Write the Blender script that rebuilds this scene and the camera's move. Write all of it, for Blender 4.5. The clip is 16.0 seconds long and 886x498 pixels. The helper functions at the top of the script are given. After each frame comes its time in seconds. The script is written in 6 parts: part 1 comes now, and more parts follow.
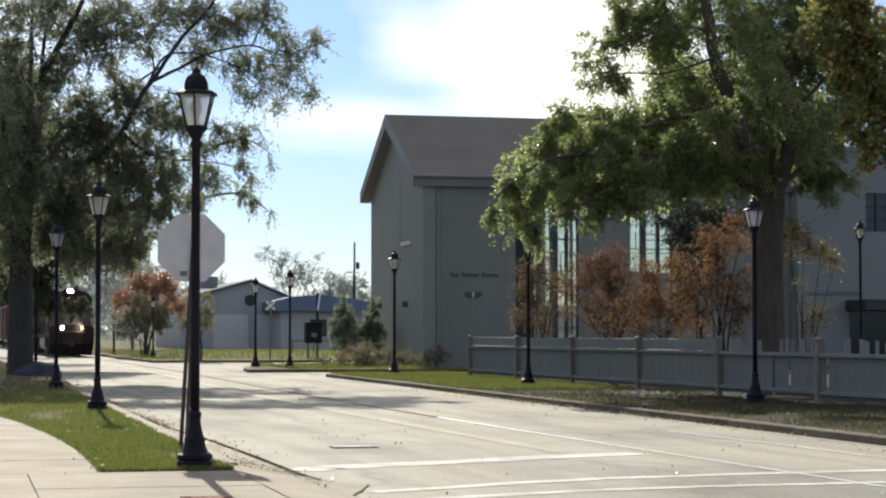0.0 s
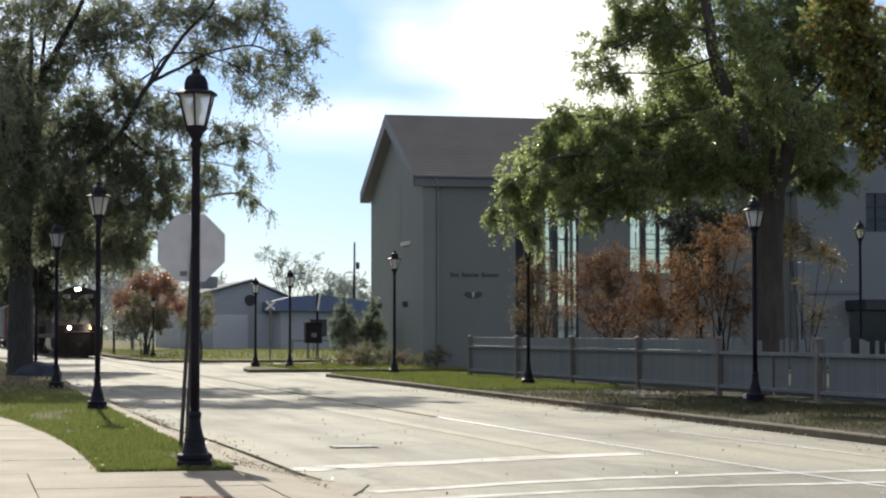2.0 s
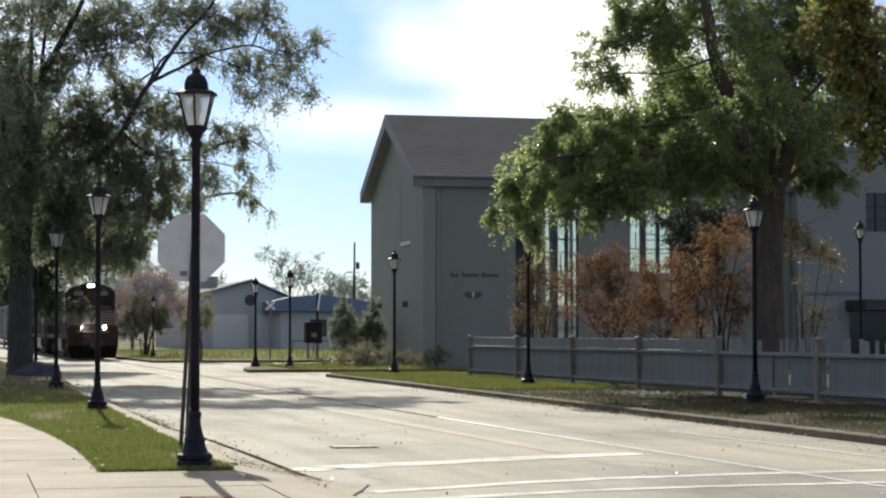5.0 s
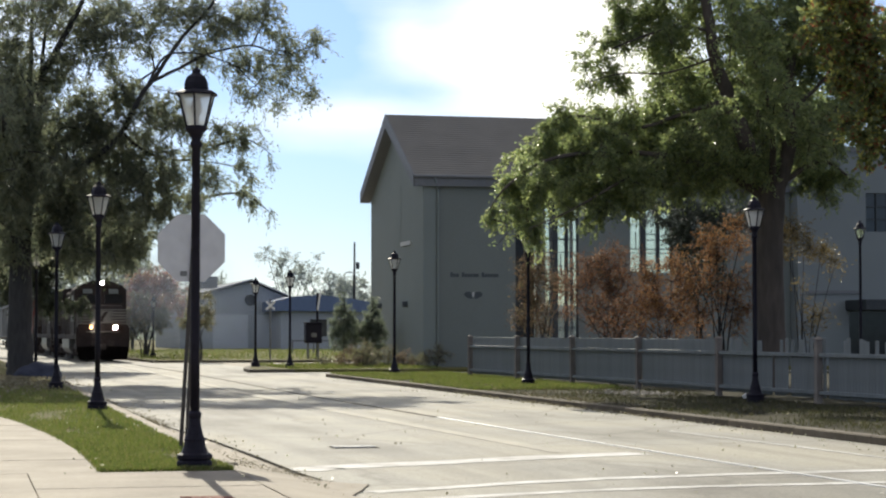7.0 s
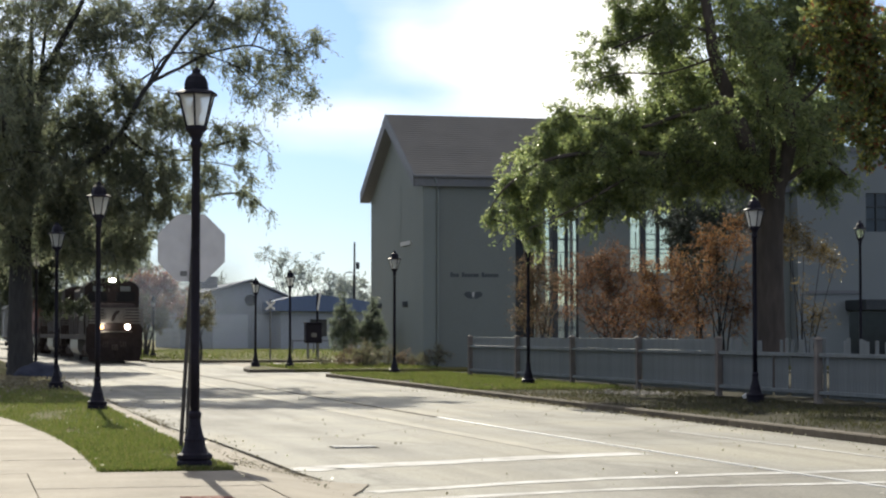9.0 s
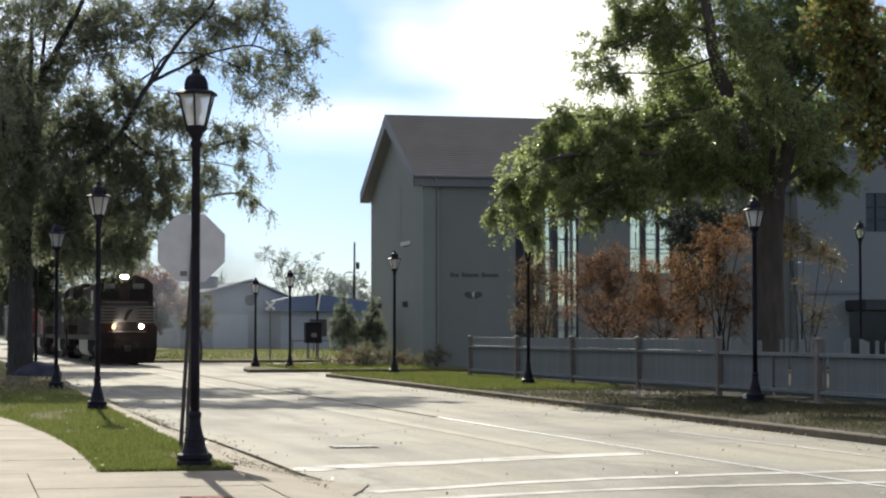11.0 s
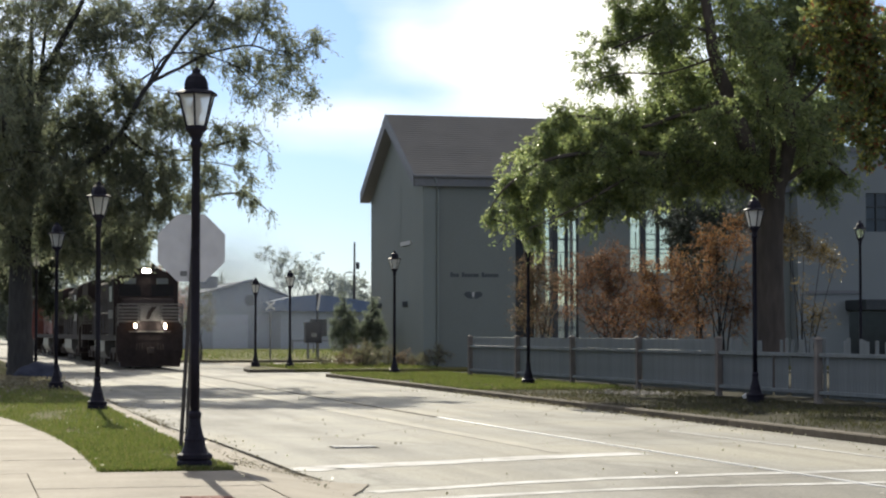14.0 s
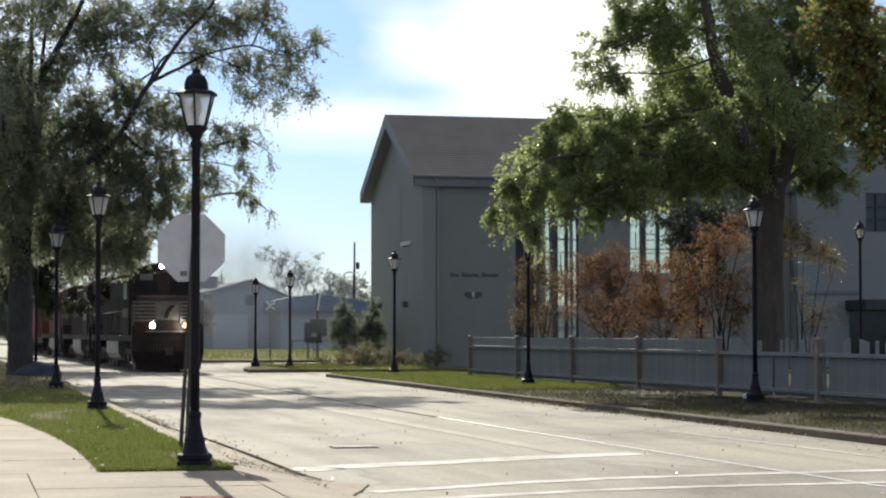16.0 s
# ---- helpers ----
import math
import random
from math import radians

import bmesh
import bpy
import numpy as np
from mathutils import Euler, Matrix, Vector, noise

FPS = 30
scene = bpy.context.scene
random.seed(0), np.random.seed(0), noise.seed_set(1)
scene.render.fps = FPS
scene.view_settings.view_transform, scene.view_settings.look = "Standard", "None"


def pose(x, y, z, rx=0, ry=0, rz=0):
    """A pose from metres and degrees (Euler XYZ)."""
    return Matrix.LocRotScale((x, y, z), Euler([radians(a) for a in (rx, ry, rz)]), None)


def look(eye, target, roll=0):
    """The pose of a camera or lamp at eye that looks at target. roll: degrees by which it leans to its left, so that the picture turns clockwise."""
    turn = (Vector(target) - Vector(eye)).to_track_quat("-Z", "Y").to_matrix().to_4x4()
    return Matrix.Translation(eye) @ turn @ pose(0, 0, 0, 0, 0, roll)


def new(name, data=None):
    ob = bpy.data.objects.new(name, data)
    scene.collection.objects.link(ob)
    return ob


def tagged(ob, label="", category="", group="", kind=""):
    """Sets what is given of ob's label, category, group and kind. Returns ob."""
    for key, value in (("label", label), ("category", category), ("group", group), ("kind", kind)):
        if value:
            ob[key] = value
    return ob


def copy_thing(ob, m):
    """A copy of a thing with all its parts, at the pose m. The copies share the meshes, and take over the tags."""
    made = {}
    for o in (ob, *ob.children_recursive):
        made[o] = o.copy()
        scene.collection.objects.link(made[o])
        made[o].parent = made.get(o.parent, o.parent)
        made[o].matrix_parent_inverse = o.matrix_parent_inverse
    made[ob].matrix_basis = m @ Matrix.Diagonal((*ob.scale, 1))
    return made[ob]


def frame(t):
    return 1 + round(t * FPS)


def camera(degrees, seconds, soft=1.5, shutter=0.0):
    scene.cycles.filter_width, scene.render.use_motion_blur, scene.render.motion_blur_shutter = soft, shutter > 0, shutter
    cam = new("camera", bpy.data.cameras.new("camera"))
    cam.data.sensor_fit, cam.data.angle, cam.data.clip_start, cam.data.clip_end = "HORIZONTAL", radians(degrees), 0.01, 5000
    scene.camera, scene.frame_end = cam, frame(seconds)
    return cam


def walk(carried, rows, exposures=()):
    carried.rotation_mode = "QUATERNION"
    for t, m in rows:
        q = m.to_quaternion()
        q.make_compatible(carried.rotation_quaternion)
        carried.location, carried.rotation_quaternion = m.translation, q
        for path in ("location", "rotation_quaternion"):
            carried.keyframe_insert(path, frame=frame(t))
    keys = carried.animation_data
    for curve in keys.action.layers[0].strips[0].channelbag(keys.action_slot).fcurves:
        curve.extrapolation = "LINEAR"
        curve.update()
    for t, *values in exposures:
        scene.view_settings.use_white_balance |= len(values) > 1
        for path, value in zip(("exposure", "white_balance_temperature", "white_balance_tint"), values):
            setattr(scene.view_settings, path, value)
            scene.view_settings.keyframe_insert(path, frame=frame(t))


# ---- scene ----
cam = camera(24.5718, 16.0, soft=2.2)
EYE = (0.0, 0.0, 1.6)
AHEAD = (0.230450, 0.972234, 0.040799)
TARGET = tuple(e + 50 * a for e, a in zip(EYE, AHEAD))
walk(cam, [(0, look(EYE, TARGET)), (16, look(EYE, TARGET))])

# ---- light ----
SUN_UP, SUN_AZ = 27.0, 2.0
scene.view_settings.exposure = 0.52
world = bpy.data.worlds.new("sky")
scene.world = world
world.use_nodes = True


def build_sky():
    nt = world.node_tree
    n, l = nt.nodes, nt.links
    sky = n.new("ShaderNodeTexSky")
    sky.sky_type, sky.sun_disc = "NISHITA", False
    sky.sun_elevation, sky.sun_rotation = radians(SUN_UP), radians(SUN_AZ)
    sky.air_density, sky.dust_density, sky.ozone_density = 1.0, 0.5, 2.5
    co = n.new("ShaderNodeTexCoord")
    mp = n.new("ShaderNodeMapping")
    mp.inputs["Scale"].default_value = (1.0, 1.0, 2.6)
    mp.inputs["Location"].default_value = (-0.045, 0.334, 0.9)
    cloud = n.new("ShaderNodeTexNoise")
    cloud.inputs["Scale"].default_value = 4.6
    cloud.inputs["Detail"].default_value = 7
    cloud.inputs["Roughness"].default_value = 0.5
    ramp = n.new("ShaderNodeValToRGB")
    ramp.color_ramp.elements[0].position = 0.44
    ramp.color_ramp.elements[1].position = 1.0
    mix = n.new("ShaderNodeMixRGB")
    # clouds are brightest towards the sun
    dot = n.new("ShaderNodeVectorMath")
    dot.operation = "DOT_PRODUCT"
    dot.inputs[1].default_value = (math.sin(radians(SUN_AZ)) * math.cos(radians(SUN_UP)), math.cos(radians(SUN_AZ)) * math.cos(radians(SUN_UP)), math.sin(radians(SUN_UP)))
    l.new(co.outputs["Generated"], dot.inputs[0])
    clip = n.new("ShaderNodeMath")
    clip.operation = "MAXIMUM"
    clip.inputs[1].default_value = 0.0
    l.new(dot.outputs["Value"], clip.inputs[0])
    power = n.new("ShaderNodeMath")
    power.operation = "POWER"
    power.inputs[1].default_value = 3.0
    l.new(clip.outputs[0], power.inputs[0])
    level = n.new("ShaderNodeMath")
    level.operation = "MULTIPLY_ADD"
    level.inputs[1].default_value, level.inputs[2].default_value = 5.5, 8.6
    l.new(power.outputs[0], level.inputs[0])
    white = n.new("ShaderNodeMixRGB")
    white.blend_type = "MULTIPLY"
    white.inputs[0].default_value = 1.0
    white.inputs[2].default_value = (1.03, 1.01, 0.95, 1)
    l.new(level.outputs[0], white.inputs[1])
    l.new(white.outputs[0], mix.inputs[2])
    tint = n.new("ShaderNodeMixRGB")
    tint.blend_type = "MULTIPLY"
    tint.inputs[0].default_value = 1.0
    tint.inputs[2].default_value = (0.43, 0.585, 0.92, 1)
    l.new(co.outputs["Generated"], mp.inputs["Vector"])
    l.new(mp.outputs[0], cloud.inputs["Vector"])
    # banks of cloud ahead: (across, up) by their slopes from due north, half widths, weight
    flat = n.new("ShaderNodeSeparateXYZ")
    l.new(co.outputs["Generated"], flat.inputs[0])

    def calc(kind, a, c=None, d=None):
        m = n.new("ShaderNodeMath")
        m.operation = kind
        for slot, v in enumerate((a, c, d)):
            if isinstance(v, (int, float)):
                m.inputs[slot].default_value = v
            elif v is not None:
                l.new(v, m.inputs[slot])
        return m.outputs[0]

    ahead = calc("MAXIMUM", flat.outputs["Y"], 0.2)
    across, up = calc("DIVIDE", flat.outputs["X"], ahead), calc("DIVIDE", flat.outputs["Z"], ahead)
    total = calc("MULTIPLY_ADD", cloud.outputs["Fac"], 1.2, 0.06)
    for u, v, du, dv, weight in ((0.312, 0.145, 0.055, 0.042, 0.60), (0.216, 0.150, 0.013, 0.020, 0.10), (0.175, 0.105, 0.050, 0.012, 0.24),
                                 (0.172, 0.145, 0.028, 0.026, -0.20), (0.216, 0.1215, 0.026, 0.006, -0.16), (0.10, 0.12, 0.06, 0.06, -0.12), (0.190, 0.070, 0.06, 0.018, -0.10), (0.17, 0.10, 0.10, 0.07, -0.12)):
        p = calc("POWER", calc("DIVIDE", calc("SUBTRACT", across, u), du), 2.0)
        q = calc("POWER", calc("DIVIDE", calc("SUBTRACT", up, v), dv), 2.0)
        total = calc("MULTIPLY_ADD", calc("EXPONENT", calc("MULTIPLY", calc("ADD", p, q), -1.0)), weight, total)
    l.new(total, ramp.inputs[0])
    split = n.new("ShaderNodeSeparateXYZ")
    l.new(co.outputs["Generated"], split.inputs[0])
    thin = n.new("ShaderNodeMapRange")
    thin.interpolation_type = "SMOOTHSTEP"
    thin.inputs["From Min"].default_value, thin.inputs["From Max"].default_value = 0.03, 0.115
    thin.inputs["To Min"].default_value = 0.0
    l.new(split.outputs["Z"], thin.inputs["Value"])
    cover = n.new("ShaderNodeMath")
    cover.operation = "MULTIPLY"
    l.new(ramp.outputs[0], cover.inputs[0])
    l.new(thin.outputs["Result"], cover.inputs[1])
    l.new(cover.outputs[0], mix.inputs[0])
    l.new(sky.outputs[0], tint.inputs[1])
    l.new(tint.outputs[0], mix.inputs[1])
    l.new(mix.outputs[0], n["Background"].inputs[0])
    n["Background"].inputs[1].default_value = 0.08


build_sky()
sun = new("sun", bpy.data.lights.new("sun", "SUN"))
sun.data.energy, sun.data.angle, sun.data.color = 4.4, radians(0.55), (1.0, 0.93, 0.78)
sun.matrix_world = look((0, 0, 60), (-60 * math.sin(radians(SUN_AZ)), -60 * math.cos(radians(SUN_AZ)),
                                     60 - 60 * math.tan(radians(SUN_UP))))


# ---- materials ----
def material(name, rough=0.6, metal=0.0):
    m = bpy.data.materials.new(name)
    m.use_nodes = True
    b = m.node_tree.nodes["Principled BSDF"]
    b.inputs["Roughness"].default_value, b.inputs["Metallic"].default_value = rough, metal
    return m, m.node_tree.nodes, m.node_tree.links, b


def grainy(name, dark, light, scale=8.0, rough=0.7, metal=0.0, bump=0.15, big=0.35, wide=0.35, stretch=(1, 1, 1), spread=0.0, sheen=0.5):
    """A surface with fine grain, wide stains and fine relief; sizes in metres by object space. spread: difference from object to object."""
    m, n, l, b = material(name, rough, metal)
    b.inputs["Specular IOR Level"].default_value = sheen
    co = n.new("ShaderNodeTexCoord")
    mp = n.new("ShaderNodeMapping")
    mp.inputs["Scale"].default_value = stretch
    l.new(co.outputs["Object"], mp.inputs["Vector"])
    fine, coarse = n.new("ShaderNodeTexNoise"), n.new("ShaderNodeTexNoise")
    fine.inputs["Scale"].default_value, fine.inputs["Detail"].default_value = scale, 8
    coarse.inputs["Scale"].default_value, coarse.inputs["Detail"].default_value = big, 5
    l.new(mp.outputs[0], fine.inputs["Vector"])
    l.new(mp.outputs[0], coarse.inputs["Vector"])
    add = n.new("ShaderNodeMath")
    add.operation = "MULTIPLY_ADD"
    add.inputs[1].default_value = wide * 2
    l.new(coarse.outputs["Fac"], add.inputs[0])
    sc = n.new("ShaderNodeMath")
    sc.operation = "MULTIPLY_ADD"
    sc.inputs[1].default_value, sc.inputs[2].default_value = 1.0 - wide, -wide * 0.5
    l.new(fine.outputs["Fac"], sc.inputs[0])
    l.new(sc.outputs[0], add.inputs[2])
    last = add
    if spread:
        info = n.new("ShaderNodeObjectInfo")
        more = n.new("ShaderNodeMath")
        more.operation = "MULTIPLY_ADD"
        more.inputs[1].default_value = spread
        l.new(info.outputs["Random"], more.inputs[0])
        l.new(add.outputs[0], more.inputs[2])
        last = more
    ramp = n.new("ShaderNodeValToRGB")
    ramp.color_ramp.elements[0].position, ramp.color_ramp.elements[1].position = 0.25, 0.75
    ramp.color_ramp.elements[0].color, ramp.color_ramp.elements[1].color = (*dark, 1), (*light, 1)
    l.new(last.outputs[0], ramp.inputs[0])
    l.new(ramp.outputs[0], b.inputs["Base Color"])
    if bump:
        bp = n.new("ShaderNodeBump")
        bp.inputs["Strength"].default_value, bp.inputs["Distance"].default_value = bump, 0.02
        l.new(fine.outputs["Fac"], bp.inputs["Height"])
        l.new(bp.outputs[0], b.inputs["Normal"])
    return m


def leafy(name, colours, through_light=0.4, rough=0.45, blend="LINEAR"):
    """Leaves that let light through; each leaf takes its own colour."""
    m, n, l, b = material(name, rough)
    geo = n.new("ShaderNodeNewGeometry")
    ramp = n.new("ShaderNodeValToRGB")
    e = ramp.color_ramp.elements
    ramp.color_ramp.interpolation = blend
    e[0].color, e[1].color = (*colours[0], 1), (*colours[-1], 1)
    for i, c in enumerate(colours[1:-1]):
        e.new((i + 1) / (len(colours) - 1)).color = (*c, 1)
    l.new(geo.outputs["Random Per Island"], ramp.inputs[0])
    l.new(ramp.outputs[0], b.inputs["Base Color"])
    tr = n.new("ShaderNodeBsdfTranslucent")
    bright = n.new("ShaderNodeMixRGB")
    bright.blend_type = "MULTIPLY"
    bright.inputs[0].default_value = 1.0
    bright.inputs[2].default_value = (1.6, 1.72, 1.38, 1)
    l.new(ramp.outputs[0], bright.inputs[1])
    l.new(bright.outputs[0], tr.inputs["Color"])
    mx = n.new("ShaderNodeMixShader")
    mx.inputs[0].default_value = through_light
    l.new(b.outputs[0], mx.inputs[1])
    l.new(tr.outputs[0], mx.inputs[2])
    l.new(mx.outputs[0], n["Material Output"].inputs["Surface"])
    return m


def glowing(name, colour, power):
    m, n, l, b = material(name, 0.2)
    b.inputs["Base Color"].default_value = (*colour, 1)
    b.inputs["Emission Color"].default_value, b.inputs["Emission Strength"].default_value = (*colour, 1), power
    return m


def clear_glass(name, tint, rough=0.02, milky=0.0):
    m, n, l, b = material(name, rough)
    b.inputs["Base Color"].default_value = (*tint, 1)
    b.inputs["IOR"].default_value = 1.45
    tr = n.new("ShaderNodeBsdfTransparent")
    tr.inputs["Color"].default_value = (*tint, 1)
    mx = n.new("ShaderNodeMixShader")
    mx.inputs[0].default_value = 0.88 - milky
    l.new(b.outputs[0], mx.inputs[1])
    l.new(tr.outputs[0], mx.inputs[2])
    l.new(mx.outputs[0], n["Material Output"].inputs["Surface"])
    return m


def worn_road(name):
    """Bleached asphalt: fine aggregate, long wheel streaks, broad stains, thin cracks and sealed patches."""
    m, n, l, b = material(name, 0.85)
    b.inputs["Specular IOR Level"].default_value = 0.15
    co = n.new("ShaderNodeTexCoord")

    def layer(kind, scale, stretch, detail=6):
        mp = n.new("ShaderNodeMapping")
        mp.inputs["Scale"].default_value = stretch
        t = n.new(kind)
        t.inputs["Scale"].default_value = scale
        if kind == "ShaderNodeTexNoise":
            t.inputs["Detail"].default_value = detail
        l.new(co.outputs["Object"], mp.inputs["Vector"])
        l.new(mp.outputs[0], t.inputs["Vector"])
        return t

    def ramp(src, stops):
        r = n.new("ShaderNodeValToRGB")
        e = r.color_ramp.elements
        e[0].position, e[0].color = stops[0][0], (*stops[0][1], 1)
        e[1].position, e[1].color = stops[-1][0], (*stops[-1][1], 1)
        for p, c in stops[1:-1]:
            e.new(p).color = (*c, 1)
        l.new(src, r.inputs[0])
        return r.outputs[0]

    def times(a, c, fac=1.0):
        x = n.new("ShaderNodeMixRGB")
        x.blend_type = "MULTIPLY"
        x.inputs[0].default_value = fac
        l.new(a, x.inputs[1])
        l.new(c, x.inputs[2])
        return x.outputs[0]

    grain = layer("ShaderNodeTexNoise", 30.0, (1, 1, 1), 8)
    col = ramp(grain.outputs["Fac"], [(0.3, (0.25, 0.243, 0.215)), (0.7, (0.395, 0.384, 0.338))])
    streak = layer("ShaderNodeTexNoise", 1.6, (1, 0.06, 1))
    col = times(col, ramp(streak.outputs["Fac"], [(0.35, (0.80, 0.79, 0.77)), (0.6, (1.05, 1.04, 1.0))]))
    stain = layer("ShaderNodeTexNoise", 0.28, (1, 0.6, 1), 8)
    col = times(col, ramp(stain.outputs["Fac"], [(0.34, (0.66, 0.65, 0.64)), (0.48, (0.96, 0.96, 0.96)), (0.62, (1.08, 1.05, 0.98))]))
    warp = n.new("ShaderNodeMixRGB")
    warp.inputs[0].default_value = 0.45
    bend = layer("ShaderNodeTexNoise", 0.8, (1, 1, 1), 3)
    l.new(co.outputs["Object"], warp.inputs[1])
    l.new(bend.outputs["Color"], warp.inputs[2])
    crack = n.new("ShaderNodeTexVoronoi")
    crack.feature = "DISTANCE_TO_EDGE"
    crack.inputs["Scale"].default_value = 0.42
    l.new(warp.outputs[0], crack.inputs["Vector"])
    col = times(col, ramp(crack.outputs["Distance"], [(0.0, (0.45, 0.44, 0.43)), (0.012, (0.72, 0.71, 0.7)), (0.03, (1, 1, 1))]), 0.4)
    speck = layer("ShaderNodeTexNoise", 7.0, (1, 1, 1), 2)
    col = times(col, ramp(speck.outputs["Fac"], [(0.22, (0.6, 0.55, 0.5)), (0.30, (1, 1, 1))]))
    l.new(col, b.inputs["Base Color"])
    bp = n.new("ShaderNodeBump")
    bp.inputs["Strength"].default_value, bp.inputs["Distance"].default_value = 0.3, 0.01
    l.new(grain.outputs["Fac"], bp.inputs["Height"])
    l.new(bp.outputs[0], b.inputs["Normal"])
    return m


M_GROUND = grainy("field", (0.06, 0.08, 0.025), (0.13, 0.13, 0.05), 2.0, 0.9, big=0.05, sheen=0.05)
M_ROAD = worn_road("pale_worn_asphalt")
M_CONCRETE = grainy("concrete", (0.20, 0.172, 0.13), (0.355, 0.312, 0.245), 18.0, 0.85, big=0.7, wide=0.55, spread=0.06, sheen=0.12)
# dirt-stained, and lowered in tone for tree shade on the east kerb
M_KERB = grainy("weathered_kerb", (0.055, 0.048, 0.036), (0.17, 0.145, 0.11), 10.0, 0.9, big=0.5, wide=0.6, spread=0.2, sheen=0.1)
M_LAWN = grainy("lawn_soil", (0.085, 0.085, 0.03), (0.16, 0.145, 0.06), 5.0, 0.95, big=0.3, wide=0.6, bump=0.4, sheen=0.05)
# earth and litter; the garden tree's shade is put into the dark colour
M_EARTH = grainy("shade_darkened_litter", (0.02, 0.019, 0.011), (0.052, 0.048, 0.026), 6.0, 0.95, big=0.35, wide=0.6, bump=0.5, sheen=0.05)
M_GRASS = leafy("grass_blade", [(0.085, 0.115, 0.03), (0.125, 0.160, 0.04), (0.165, 0.185, 0.05), (0.24, 0.20, 0.095)], 0.3, 0.7)
# brown grass, coloured darker as if under the tree
M_SHADEGRASS = leafy("shade_darkened_brown_grass", [(0.05, 0.055, 0.022), (0.075, 0.078, 0.03), (0.10, 0.088, 0.045), (0.12, 0.10, 0.06)], 0.2, 0.8)
M_PAINT = grainy("worn_road_paint", (0.34, 0.325, 0.29), (0.72, 0.71, 0.67), 7.0, 0.85, big=1.6, wide=0.55, sheen=0.15)
M_YELLOW = grainy("rusty_yellow_stain", (0.32, 0.30, 0.25), (0.44, 0.41, 0.33), 6.0, 0.85, big=0.6, wide=0.6, sheen=0.15)
# pale, mostly diffuse steel colour stands in for the rail's shine
M_RAIL = grainy("rail_steel", (0.55, 0.54, 0.52), (0.75, 0.74, 0.72), 20.0, 0.45, 0.25, bump=0.05)
M_TAR = grainy("dark_joint", (0.03, 0.028, 0.025), (0.085, 0.08, 0.07), 10.0, 1.0, sheen=0.0)
M_BLACK = grainy("black_painted_iron", (0.006, 0.005, 0.010), (0.016, 0.014, 0.025), 12.0, 0.6, bump=0.06, big=1.5, sheen=0.2)
M_GALV = grainy("galvanised_steel", (0.13, 0.13, 0.13), (0.24, 0.24, 0.235), 14.0, 0.55, 0.5, bump=0.08)
M_POST = grainy("rusty_dark_post", (0.045, 0.040, 0.038), (0.10, 0.09, 0.085), 14.0, 0.7, 0.2, bump=0.08, sheen=0.2)
M_SIGNBACK = grainy("sign_back_aluminium", (0.52, 0.51, 0.52), (0.68, 0.67, 0.68), 5.0, 0.6, 0.15, bump=0.04)
M_LAMPGLASS = clear_glass("lantern_glass", (0.92, 0.92, 0.90), 0.12, 0.35)
# white globe added to stand for sunlight in the tall lamp's glass
M_SUNLITGLOBE = leafy("sunlit_glass_globe", [(0.56, 0.56, 0.56), (0.58, 0.58, 0.58)], 0.6, 0.3)
M_BULB = grainy("opal_lamp", (0.36, 0.355, 0.335), (0.46, 0.455, 0.43), 6.0, 0.4, bump=0.0)
M_BARK = grainy("grey_brown_bark", (0.018, 0.018, 0.020), (0.058, 0.055, 0.054), 9.0, 0.95, bump=0.9, big=0.7, stretch=(1, 1, 0.25))
M_OAK = leafy("oak_leaf", [(0.125, 0.138, 0.118), (0.155, 0.168, 0.136), (0.185, 0.192, 0.150), (0.21, 0.205, 0.155)], 0.62, 0.46)
# darker copy of the oak leaf, with the verge oaks' shade in its colour
M_OAK_SHADED = leafy("shade_darkened_oak_leaf", [(0.045, 0.054, 0.040), (0.065, 0.076, 0.050), (0.092, 0.104, 0.062)], 0.22, 0.6)
M_GREENLEAF = leafy("green_leaf", [(0.13, 0.158, 0.095), (0.17, 0.20, 0.106), (0.215, 0.24, 0.116), (0.26, 0.272, 0.122)], 0.62, 0.4)
M_AUTUMN = leafy("autumn_leaf", [(0.13, 0.15, 0.08), (0.17, 0.19, 0.09), (0.21, 0.22, 0.09), (0.42, 0.38, 0.11), (0.17, 0.18, 0.08), (0.20, 0.21, 0.085), (0.26, 0.10, 0.06), (0.4, 0.36, 0.11)], 0.55, blend="CONSTANT")
M_ORANGE = leafy("orange_leaf", [(0.105, 0.064, 0.05), (0.14, 0.072, 0.052), (0.17, 0.080, 0.054), (0.15, 0.095, 0.06)], 0.48, 0.7)
M_BRIGHTORANGE = leafy("bright_orange_leaf", [(0.125, 0.072, 0.052), (0.175, 0.088, 0.054), (0.22, 0.105, 0.056), (0.17, 0.11, 0.064)], 0.5, 0.7)
M_PALELEAF = leafy("pale_dry_leaf", [(0.16, 0.14, 0.10), (0.34, 0.31, 0.25), (0.5, 0.47, 0.40)], 0.3)
M_BROWNLEAF = leafy("brown_green_leaf", [(0.10, 0.078, 0.058), (0.13, 0.088, 0.064), (0.15, 0.085, 0.06), (0.11, 0.105, 0.066)], 0.4, 0.7)
M_EVERGREEN = leafy("dark_evergreen_leaf", [(0.03, 0.038, 0.036), (0.045, 0.055, 0.05), (0.065, 0.075, 0.066)], 0.25, 0.6)
M_TAN = leafy("tan_leaf", [(0.11, 0.082, 0.046), (0.165, 0.115, 0.055), (0.19, 0.14, 0.065)], 0.4)
# red leaves lightened to carry the haze over the far lawn
M_RED = leafy("red_leaf", [(0.24, 0.095, 0.085), (0.30, 0.12, 0.105), (0.25, 0.15, 0.11), (0.17, 0.175, 0.11)], 0.45)
